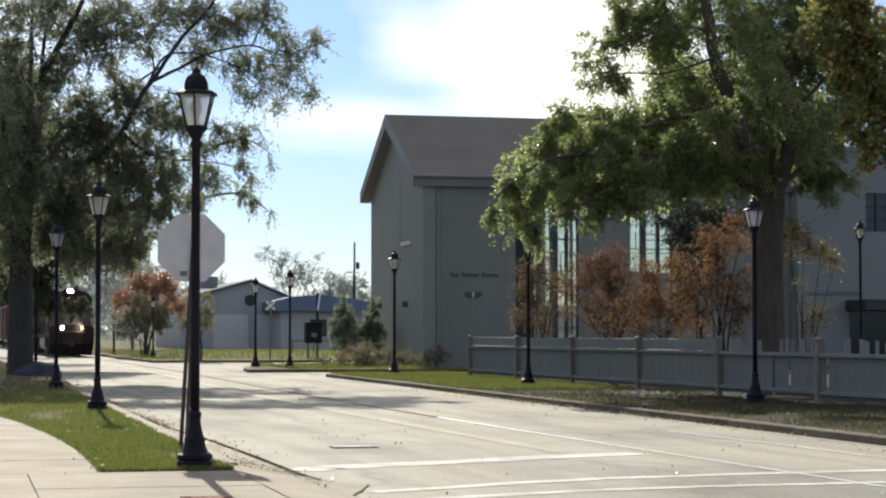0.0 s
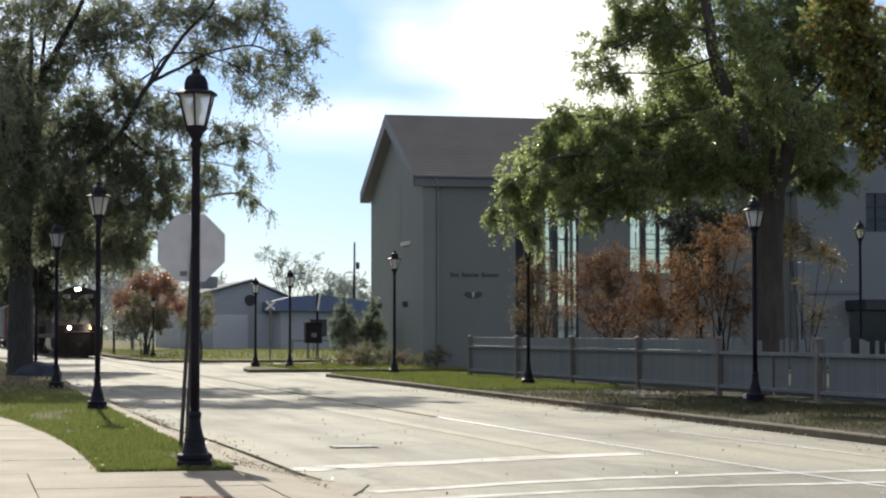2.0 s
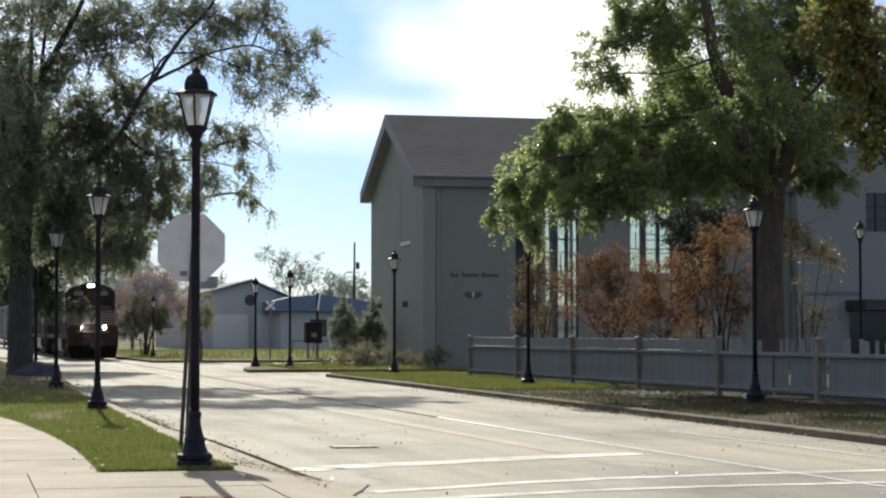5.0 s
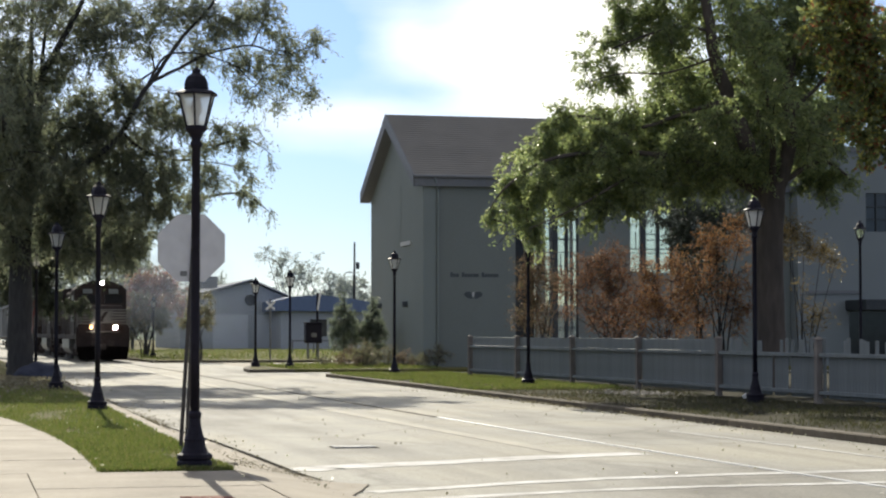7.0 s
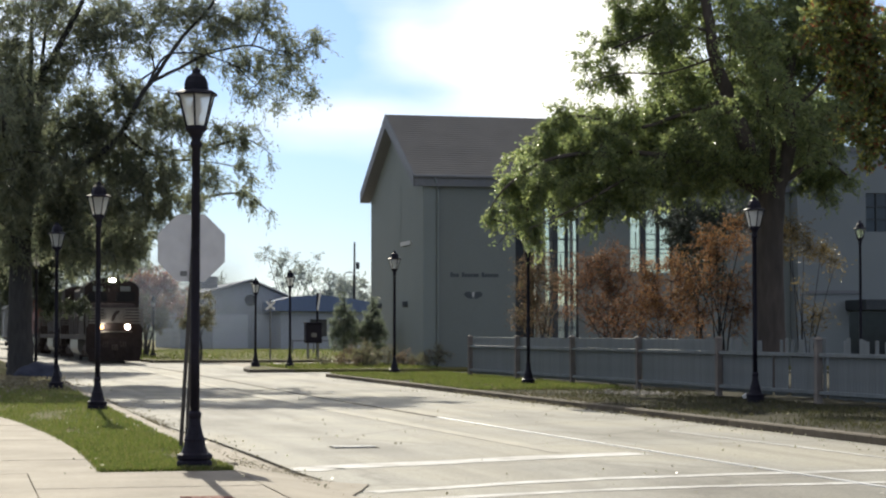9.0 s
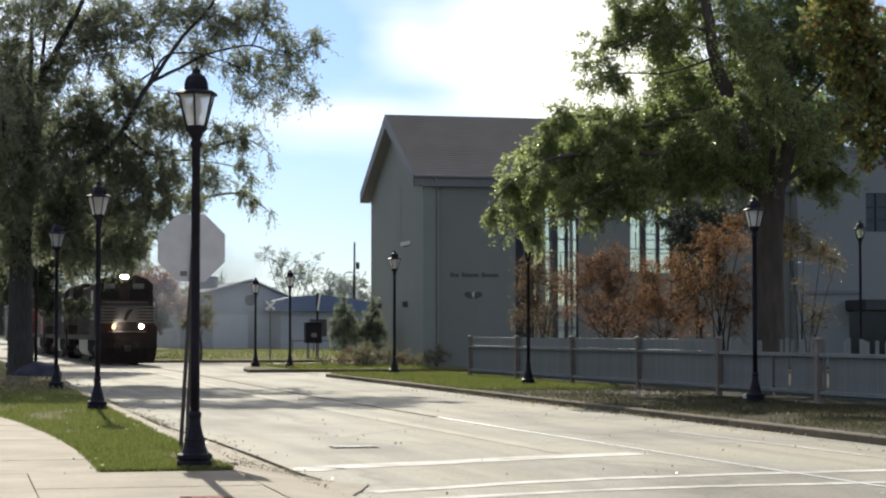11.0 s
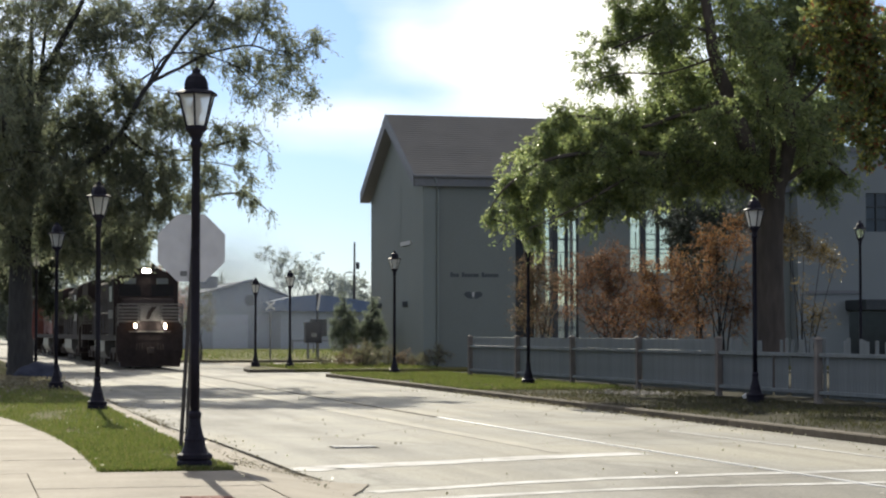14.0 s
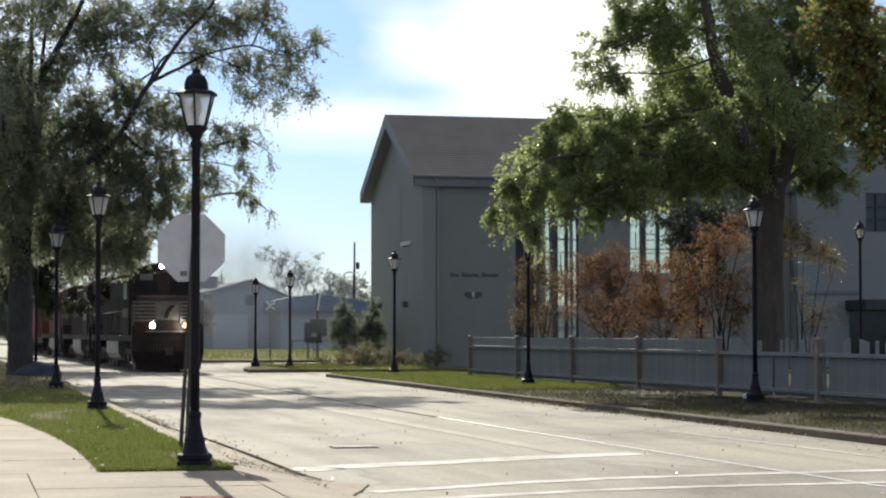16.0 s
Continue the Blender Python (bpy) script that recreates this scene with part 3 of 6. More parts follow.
def rails():
    def e(y):
        if y > 60:
            return min(0.0055 * (y - 60), 1.856 - 0.01974 * y)
        return 0.00054 * (60 - y) ** 2
    for side, start in ((-0.72, 28), (0.72, -40)):
        track = thing("rail", "worn steel rail set flush in the street", "rail", group="street rails", kind="structure")
        for nm, lo, hi, mat, z in ((("railhead", -0.04, 0.03, M_RAIL, ROAD_Z + 0.012), ("flangeway", 0.042, 0.085, M_TAR, ROAD_Z + 0.004)) if side > 0 else
                                   (("railhead", -0.036, 0.036, M_YELLOW, ROAD_Z + 0.006), ("flangeway", 0.038, 0.28, M_YELLOW, ROAD_Z + 0.003))):
            bm = bmesh.new()
            ys = list(range(start, 60, 4)) + [60, 73, 90, 120, 200, 300]
            dull = mat is M_RAIL and M_KERB
            rows = []
            for y in ys:
                c = TRACK + side + e(max(y, 0))
                rows.append([bm.verts.new((c + lo, y, z - 0.06)), bm.verts.new((c + lo, y, z)), bm.verts.new((c + hi, y, z)), bm.verts.new((c + hi, y, z - 0.06))])
            for a, b in zip(rows, rows[1:]):
                for i in range(3):
                    bm.faces.new((a[i], a[i + 1], b[i + 1], b[i]))
            ob = part(nm, bm, mat, track)
            if dull:
                # the shine is painted pale on the near rail only; past y = 41 it darkens
                ob.data.materials.append(dull)
                for f in ob.data.polygons:
                    f.material_index = int(f.center.y > 41)


def strip(bm, a, b, width, z):
    """A flat painted strip from a to b."""
    a, b = Vector((*a, z)), Vector((*b, z))
    d = (b - a).normalized()
    s = Vector((-d.y, d.x, 0)) * width / 2
    n = max(1, int((b - a).length / 0.6))
    last = None
    for i in range(n + 1):
        c = a.lerp(b, i / n)
        w = s * (1 + 0.25 * noise.noise(c * 2.1))
        row = [bm.verts.new(c - w), bm.verts.new(c + w)]
        if last:
            bm.faces.new((last[0], row[0], row[1], last[1]))
        last = row
    return bm


def road_marks():
    z = ROAD_Z + 0.005
    for nm, line, w, mat, label in (
            ("crossing_line", [(4.10, 25.0), (4.5, 25.5), (5.2, 25.8), (6.0, 26.1), (7.7, 26.9), (9.4, 27.5)], 0.66, M_PAINT, "worn white crosswalk line"),
            ("crossing_line", [(4.3, 21.5), (5.0, 21.8), (6.1, 22.4), (7.3, 22.85), (8.8, 23.15), (10.0, 23.3), (12.0, 23.5)], 0.32, M_PAINT, "worn white crosswalk line"),
            ("crossing_line", [(4.7, 20.5), (5.7, 20.85), (6.7, 21.2), (8.1, 21.45), (9.2, 21.5), (11.0, 21.6)], 0.26, M_PAINT, "faint white crosswalk line"),
            ("lane_line", [(12.0, 33.6), (12.25, 28.4), (12.4, 22.0)], 0.10, M_PAINT, "faint worn lane line beside the kerb")):
        bm = bmesh.new()
        for a, b in zip(line, line[1:]):
            strip(bm, a, b, w, z)
        tagged(new(nm, mesh_of(nm, bm, mat)), label, "road marking", kind="structure")
    bm = bmesh.new()
    edge = [(3.50, 60.0), (3.52, 47.0), (3.60, 38.0), (3.70, 35.5), (3.85, 32.6), (3.94, 28.4), (3.99, 24.6), (4.05, 23.3), (4.18, 22.75), (4.47, 22.42)]
    for a, b in zip(edge, edge[1:]):
        strip(bm, a, b, 0.045 if a[1] > 36 or a[1] < 22.6 else 0.08, z + 0.008)
    tagged(new("gutter_joint", mesh_of("gutter_joint", bm, M_TAR)), "dark cracked joint between gutter and asphalt", "road joint", kind="structure")
    drain = thing("drain_cover", "pale iron drain cover set in the street", "drain cover", pose(5.73, 29.95, ROAD_Z))
    part("frame", boxed(-0.34, 0.34, -0.27, 0.22, -0.05, 0.006), M_TAR, drain)
    for i in range(4):
        part("bar", boxed(-0.31, 0.31, -0.15 + i * 0.088, -0.068 + i * 0.088, 0.0, 0.02, bevel=0.004), M_PAINT, drain)


def kerbs():
    west = thing("kerb_west", "weathered concrete kerb along the grass verge", "kerb", kind="structure")
    east = thing("kerb_east", "weathered concrete kerb, stained, chipped and darkened for tree shade", "kerb", kind="structure")
    corner = thing("kerb_corner", "concrete kerb round the corner island", "kerb", kind="structure")
    long = mesh_of("kerb_stone", boxed(0, 0.26, 0.006, 2.994, -0.35, 0.012, bevel=0.02), M_KERB)
    pale = mesh_of("kerb_stone", boxed(0, 0.26, 0.006, 2.994, -0.35, 0.012, bevel=0.02), M_CONCRETE)
    for i in range(60):
        o = new("kerb_stone", pale)
        o.parent, o.location = west, (3.055 - 0.0197 * max(0.0, 24.8 + 3 * i - 75), 24.8 + 3 * i, 0)
        o.rotation_euler = (0, 0, 0.0197 if 24.8 + 3 * i > 75 else 0)
    for i in range(21):
        o = new("kerb_stone", long)
        o.parent, o.location = east, (13.63, 14.0 + 3 * i, 0)
    for i in range(14):
        o = new("kerb_stone", long)
        o.parent, o.location, o.rotation_euler = east, (13.9 + 3 * i, 77.26, 0), (0, 0, -math.pi / 2)
    island = [(13.9, 86.15), (11.9, 85.75), (12.1, 89), (12.8, 93.5), (13.55, 97.1), (15.1, 98.75), (40.0, 98.75)]
    lawn = [(30.0, 114.35), (10.5, 114.35), (9.85, 130), (9.75, 200)]
    for a, b in [*zip(island, island[1:]), *zip(lawn, lawn[1:])]:
        a, b = Vector((*a, 0)), Vector((*b, 0))
        n = max(1, round((b - a).length / 3))
        for i in range(n):
            c, d = a.lerp(b, i / n), a.lerp(b, (i + 1) / n)
            w = (d - c).normalized()
            s = Vector((w.y, -w.x, 0)) * 0.24
            part("kerb_stone", prism(bmesh.new(), [(c.x, c.y), (d.x - w.x * 0.01, d.y - w.y * 0.01), (d.x + s.x, d.y + s.y), (c.x + s.x, c.y + s.y)], "z", -0.35, 0.012), M_KERB, corner)


def sidewalk_edge(y):
    """The grass edge of the sidewalk, which bends away from the street."""
    return 1.55 - 0.0042 * max(0.0, y - 25.0) ** 2 if y < 45 else 1.55 - 0.0042 * 400 - 0.168 * (y - 45)


def sidewalk():
    walkway = thing("sidewalk", "pale concrete sidewalk slabs beside the grass", "sidewalk", kind="structure")
    y = 23.22
    i = 0
    while y < 70:
        a, m, b = sidewalk_edge(y), sidewalk_edge(y + 1.2), sidewalk_edge(y + 2.4)
        part("slab", prism(bmesh.new(), [(a - 1.8, y + 0.008), (a, y + 0.008), (m, y + 1.2), (b, y + 2.40), (b - 1.8, y + 2.40), (m - 1.8, y + 1.2)], "z", -0.1, 0.022 + 0.003 * (i % 2)), M_CONCRETE, walkway)
        y += 2.404
        i += 1
    for ix in range(3):
        for iy in range(4):
            x0, y0 = -3.9 + ix * 2.32, 14.02 + iy * 2.295
            part("slab", boxed(x0 + 0.004, x0 + 2.316, y0 + 0.004, y0 + 2.291, -0.1, 0.022 + 0.003 * ((ix + iy) % 2), bevel=0.006), M_CONCRETE, walkway)
    # corner apron by the near kerb
    bm = bmesh.new()
    grid = [[bm.verts.new((3.065 + (0.90 + 0.05 * k / 8) * u, 14.0 + (9.6 + 1.2 * (1 - u)) * k / 8, 0.024 - 0.126 * u ** 0.8)) for u in (0, 0.25, 0.5, 0.75, 1.0)] for k in range(9)]
    for a, b in zip(grid, grid[1:]):
        for i in range(4):
            bm.faces.new((a[i], a[i + 1], b[i + 1], b[i]))
    part("apron", bm, M_CONCRETE, walkway)
    part("ramp_slab", prism(bmesh.new(), [(3.85, 17.0), (3.95, 22.95), (4.06, 23.1), (4.18, 22.72), (4.45, 22.40), (4.25, 21.7), (3.98, 20.9), (3.9, 17.0)], "z", -0.3, -0.098), M_CONCRETE, walkway)


ground_and_roads()
rails()
road_marks()
kerbs()
sidewalk()


def grass():
    rng = np.random.default_rng(5)

    def sow(name, n, place, h, label, bald=0.25, mat=M_GRASS):
        xy = place(n)
        keep = np.array([1.5 * noise.noise(Vector((x * 0.9, y * 0.30, 3.0))) + 0.6 * noise.noise(Vector((x * 3.1, y * 1.3, 7.0))) for x, y in xy]) + rng.uniform(0, 1, len(xy)) > bald
        xy = xy[keep]
        pos = np.column_stack([xy, np.zeros(len(xy))])
        way = unit(rng.normal(size=(len(xy), 3)) * 0.45 + np.array((0, 0, 1.0)))
        tagged(quads(name, leaf_quads(pos, way, h, h * 0.16, rng), mat), label, "grass", kind="stuff")

    def lawn_strip(n):
        y = 23.3 + (rng.uniform(0, 1, n) ** 1.6) * 46
        e = np.array([sidewalk_edge(v) for v in y]) - 0.02
        return np.column_stack([e + (3.06 - e) * rng.uniform(0, 1, n) ** 0.9, y])

    sow("grass", 60000, lambda n: lawn_strip(n), 0.075, "short green grass with brown patches", 0.02)
    sow("grass", 44000, lambda n: np.column_stack([rng.uniform(13.74, 18.4, n), rng.uniform(54, 76.8, n)]), 0.11, "green grass strip by the kerb")
    sow("grass", 15000, lambda n: np.column_stack([rng.uniform(13.72, 18.4, n), rng.uniform(28, 56, n)]), 0.09, "thin grass over leaf litter, darkened for tree shade", 0.35, M_SHADEGRASS)
    sow("grass", 16000, lambda n: np.column_stack([rng.uniform(13.8, 20.5, n), rng.uniform(86.6, 98.4, n)]), 0.14, "green grass on the corner")
    sow("grass", 16000, lambda n: np.column_stack([rng.uniform(10.2, 40, n), rng.uniform(114.8, 175, n)]), 0.22, "green lawn before the sheds")


grass()


def fallen_leaves():
    """Dry leaves blown over road, gutter, verge and sidewalk."""
    rng = np.random.default_rng(15)

    def scatter(n, x0, x1, y0, y1, z):
        pos = np.column_stack([rng.uniform(x0, x1, n), y0 + (y1 - y0) * rng.uniform(0, 1, n) ** 1.4, np.full(n, z) + rng.uniform(0.0, 0.02, n)])
        way = unit(np.column_stack([rng.normal(size=n), rng.normal(size=n), rng.uniform(-0.1, 0.5, n)]))
        return leaf_quads(pos, way, 0.05, 0.032, rng)

    allq = np.concatenate([scatter(170, 4.1, 13.5, 19, 60, ROAD_Z + 0.012), scatter(240, 12.6, 13.6, 20, 72, ROAD_Z + 0.012), scatter(110, 3.35, 4.2, 20, 50, ROAD_Z + 0.02),
                           scatter(60, 13.9, 18.4, 30, 72, 0.03), scatter(22, 1.2, 3.05, 23, 60, 0.07), scatter(30, -1.5, 3.0, 19, 40, 0.035)])
    def clump(n, x, y, sx, sy, z, size):
        pos = np.column_stack([x + sx * rng.normal(size=n), y + sy * rng.normal(size=n), z + rng.uniform(0, 0.03, n)])
        way = unit(np.column_stack([rng.normal(size=n), rng.normal(size=n), rng.uniform(-0.1, 0.6, n)]))
        return leaf_quads(pos, way, size, size * 0.6, rng)

    litter = np.concatenate([clump(900, 3.80, 23.6, 0.09, 1.0, -0.108, 0.022), clump(420, 3.6, 26.5, 0.08, 1.4, ROAD_Z + 0.008, 0.022), clump(700, 3.55, 39.5, 0.12, 2.0, ROAD_Z + 0.008, 0.035),
                             clump(700, 3.5, 50.0, 0.12, 5.0, ROAD_Z + 0.01, 0.04), clump(900, 13.5, 46.0, 0.09, 6.0, ROAD_Z + 0.01, 0.05), clump(420, 13.95, 46.0, 0.2, 3.0, 0.02, 0.06),
                             clump(200, 2.9, 24.0, 0.12, 0.4, 0.03, 0.025), clump(3200, 1.7, 66.0, 0.75, 5.0, 0.05, 0.08), clump(900, 0.0, 60.0, 1.0, 5.0, 0.05, 0.08)])
    tagged(quads("leaf_litter", litter, M_LITTER), "brown leaf litter drifted along the kerbs", "leaf litter", kind="stuff")
    # pale pebbles spread on the verge where the grass gives out
    n = 220
    pos = np.column_stack([rng.normal(16.9, 0.5, n), rng.normal(50.4, 0.8, n), rng.uniform(0.0, 0.03, n)])
    verts, faces = [], []
    for q in pos:
        r = rng.uniform(0.025, 0.07)
        k = len(verts)
        spin = rng.uniform(0, 3)
        for a in range(5):
            verts.append((q[0] + r * math.cos(spin + a * 1.257), q[1] + r * math.sin(spin + a * 1.257), q[2]))
        verts += [(q[0] + 0.2 * r, q[1], q[2] + r * 0.9), (q[0], q[1], -0.01)]
        for a in range(5):
            faces += [(k + a, k + (a + 1) % 5, k + 5), (k + (a + 1) % 5, k + a, k + 6)]
    me = bpy.data.meshes.new("pebbles")
    me.from_pydata(verts, [], faces)
    me.materials.append(M_PEBBLE)
    tagged(new("pebbles", me), "pale pebbles spread on bare earth by the fence", "pebbles", kind="stuff")
    bm = bmesh.new()
    bmesh.ops.create_icosphere(bm, subdivisions=3, radius=0.085)
    for v in bm.verts:
        v.co *= 1 + 0.5 * noise.noise(v.co * 14)
        v.co.z = max(v.co.z * 0.9, -0.055)
    paper = thing("litter_paper", "crumpled white paper lying beside a street lamp", "litter", pose(18.36, 45.9, 0.055))
    part("sheet", bm, M_WHITE, paper)
    paving = thing("tactile_paving", "red brick paving set in the sidewalk corner", "paving", kind="structure")
    one = mesh_of("brick", boxed(0.004, 0.196, 0.004, 0.096, -0.03, 0.006, bevel=0.006), M_PAVER)
    for i in range(2):
        for k in range(7):
            o = new("brick", one)
            o.parent, o.location = paving, (2.05 + 0.2 * i + 0.1 * (k % 2), 18.9 + 0.1 * k, 0.026)
    tagged(quads("fallen_leaves", allq, M_PALELEAF), "dry pale leaves scattered over the street", "fallen leaves", kind="stuff")


fallen_leaves()


# ---- street lamps, stop sign ----
def street_lamp(x, y, height=4.7, label="black cast-iron street lamp with a six-sided glass lantern", glass=M_LAMPGLASS, opal=M_BULB, wide=1.0):
    lamp = thing("street_lamp", label, "street lamp", pose(x, y, 0, 0, 0, 17), "street lamps")
    h = height
    part("base", turned(bmesh.new(), [(0.20, 0), (0.205, 0.10), (0.185, 0.125), (0.205, 0.145), (0.205, 0.185), (0.16, 0.21), (0.13, 0.27), (0.118, 0.34), (0.122, 0.36),
                                      (0.098, 0.41), (0.076, 0.50), (0.066, 0.60), (0.076, 0.63), (0.076, 0.66), (0.058, 0.69)], 16), M_BLACK, lamp)
    part("shaft", turned(bmesh.new(), [(0.055, 0.68), (0.054, 1.6), (0.049, h - 0.96), (0.07, h - 0.94), (0.07, h - 0.90), (0.05, h - 0.87), (0.085, h - 0.79), (0.13, h - 0.74), (0.13, h - 0.72)], 14), M_BLACK, lamp, smooth=True)
    lan = part("lantern", turned(bmesh.new(), [(0.125, h - 0.74), (0.13, h - 0.70), (0.10, h - 0.69)], 6), M_BLACK, lamp)
    lo, hi, r0, r1 = h - 0.72, h - 0.33, 0.12, 0.225
    for i in range(6):
        a, b = math.pi / 3 * i, math.pi / 3 * (i + 1)
        bm = bmesh.new()
        v = [bm.verts.new((r * math.cos(t), r * math.sin(t), z)) for r, t, z in ((r0, a, lo), (r0, b, lo), (r1, b, hi), (r1, a, hi))]
        bm.faces.new(v)
        bmesh.ops.solidify(bm, geom=bm.faces[:], thickness=0.004)
        part("pane", bm, glass, lan)
        part("glazing_bar", rod(bmesh.new(), (r0 * math.cos(a), r0 * math.sin(a), lo), (r1 * math.cos(a), r1 * math.sin(a), hi), 0.013, sides=6), M_BLACK, lan)
    part("bulb", turned(bmesh.new(), [(r * wide, h - d) for r, d in ((0.03, 0.70), (0.035, 0.60), (0.062, 0.52), (0.065, 0.45), (0.04, 0.38), (0.01, 0.36))], 12), opal, lan, smooth=True)
    part("roof", turned(bmesh.new(), [(0.265, h - 0.345), (0.27, h - 0.325), (0.21, h - 0.295), (0.155, h - 0.28), (0.15, h - 0.20), (0.12, h - 0.13), (0.055, h - 0.09), (0.05, h - 0.06)], 6), M_BLACK, lan)
    part("finial", turned(bmesh.new(), [(0.045, h - 0.07), (0.055, h - 0.05), (0.03, h - 0.03), (0.02, h - 0.015), (0.008, h)], 10), M_BLACK, lan, smooth=True)
    return lamp


def lamps():
    first = street_lamp(2.65, 23.64)
    for x, y in ((2.73, 42.08), (2.62, 58.15), (2.68, 75.6), (2.2, 94.0), (17.55, 43.34), (16.5, 58.57), (15.97, 75.34)):
        copy_thing(first, pose(x, y, 0, 0, 0, random.uniform(0, 60)))
    # double-width globe imitates the sun on this lantern's panes
    street_lamp(34.4, 74.0, 6.0, "tall black street lamp with a white globe standing for sunlit lantern glass", M_PANE, M_SUNLITGLOBE, 2.0)
    street_lamp(14.21, 89.35, 4.36, "black street lamp on the corner by the side street")
    street_lamp(13.35, 94.11, 4.14, "shorter black street lamp on the corner lawn")
    street_lamp(12.0, 131.0, 3.9, "distant black street lamp beside a red tree")


def stop_sign():
    sign = thing("stop_sign", "bare grey back of an octagonal traffic sign on a steel post", "traffic sign", pose(2.92, 27.75, 0, 0, 0, -10))
    bm = bmesh.new()
    prism(bm, [(-0.026, -0.02), (-0.026, 0.02), (-0.018, 0.02), (-0.018, -0.008), (0.018, -0.008), (0.018, 0.02), (0.026, 0.02), (0.026, -0.02)], "z", -0.2, 2.95)
    bmesh.ops.transform(bm, matrix=pose(0, 0, 0, 0, 3.2, 0), verts=bm.verts)
    part("post", bm, M_POST, sign)
    bm = bmesh.new()
    prism(bm, [(0.052, -0.02), (0.052, 0.02), (0.096, 0.02), (0.096, -0.02)], "z", -0.2, 1.9)
    bmesh.ops.transform(bm, matrix=pose(0, 0.0, 0, 0, 2.4, 0), verts=bm.verts)
    part("lower_post", bm, M_POST, sign)
    r = 0.457 / math.cos(math.pi / 8)
    bm = bmesh.new()
    prism(bm, [(0.13 + r * math.cos(math.pi / 8 + k * math.pi / 4), 2.745 + r * math.sin(math.pi / 8 + k * math.pi / 4)) for k in range(8)], "y", 0.024, 0.030)
    plate = part("plate", bm, M_SIGNBACK, sign)
    for z in (2.42, 3.06):
        part("bolt", rod(bmesh.new(), (0.135 + (z - 2.74) * 0.06, -0.03, z), (0.135 + (z - 2.74) * 0.06, 0.03, z), 0.014, sides=6), M_GALV, plate)
    part("sticker", boxed(-0.02, 0.075, 0.020, 0.0235, 2.36, 2.43), M_GALV, plate, "small faded sticker")


lamps()
stop_sign()


# ---- the grey gabled building ----
GX, GY0, GY1, EAVE, RIDGE = 20.6, 90.72, 103.0, 8.9, 12.17


def wall_with_openings(bm, x0, x1, y0, y1, z0, z1, holes):
    """A wall along x with rectangular holes (xa, xb, za, zb), built of the pieces round them."""
    xs = sorted({x0, x1, *(h[0] for h in holes), *(h[1] for h in holes)})
    for a, b in zip(xs, xs[1:]):
        cuts = sorted((h[2], h[3]) for h in holes if h[0] <= a + 1e-6 and h[1] >= b - 1e-6)
        z = z0
        for lo, hi in cuts:
            if lo > z:
                box(bm, a, b, y0, y1, z, lo)
            z = hi
        if z < z1:
            box(bm, a, b, y0, y1, z, z1)
    bmesh.ops.remove_doubles(bm, verts=bm.verts, dist=0.0005)
    return bm


def tall_window(house, x0, x1, z0, z1, y, bars, arcs=True):
    win = part("window", boxed(x0, x1, y, y + 0.10, z0 - 0.08, z0), M_TRIM, house)
    part("frame", boxed(x0, x0 + 0.07, y, y + 0.10, z0, z1), M_DARKFRAME, win)
    part("frame", boxed(x1 - 0.07, x1, y, y + 0.10, z0, z1), M_DARKFRAME, win)
    part("frame", boxed(x0 + 0.07, x1 - 0.07, y, y + 0.10, z1 - 0.08, z1), M_DARKFRAME, win)
    step = (x1 - x0) / bars
    for i in range(bars):
        a, b = x0 + step * i, x0 + step * (i + 1)
        if i:
            part("mullion", boxed(a - 0.08 - 0.05 * (i % 2), a + 0.08 + 0.05 * (i % 2), y - 0.02, y + 0.12, z0, z1 - 0.08), M_DARKFRAME, win)
        k = 0
        z = z0 + 1.1
        while z < z1 - 0.4:
            part("glazing_bar", boxed(a + 0.05, b - 0.05, y + 0.03, y + 0.075, z - 0.022, z + 0.022), M_DARKFRAME, win)
            if (i + k) % 3 == 0:
                part("glazing_bar", boxed((a + b) / 2 - 0.02, (a + b) / 2 + 0.02, y + 0.03, y + 0.075, z, min(z + 0.8, z1)), M_DARKFRAME, win)
            z += (1.5, 0.7, 1.9)[(i + k) % 3]
            k += 1
        if arcs:
            bm = bmesh.new()
            for s in range(6):
                t0, t1 = math.pi / 2 * s / 6, math.pi / 2 * (s + 1) / 6
                w, hgt = (b - a) * 0.8, 0.95
                flip = i % 2
                def at(t):
                    u = math.cos(t) * w
                    return ((b - 0.05 - u) if flip else (a + 0.05 + u), y + 0.05, z1 - 1.1 + math.sin(t) * hgt)
                rod(bm, at(t0), at(t1), 0.03, sides=5)
            part("curved_bar", bm, M_DARKFRAME, win)
        pane = part("pane", boxed(a + 0.04, b - 0.04, y + 0.048, y + 0.054, z0, z1 - 0.08), M_PANE, win)
        pane.visible_shadow = False


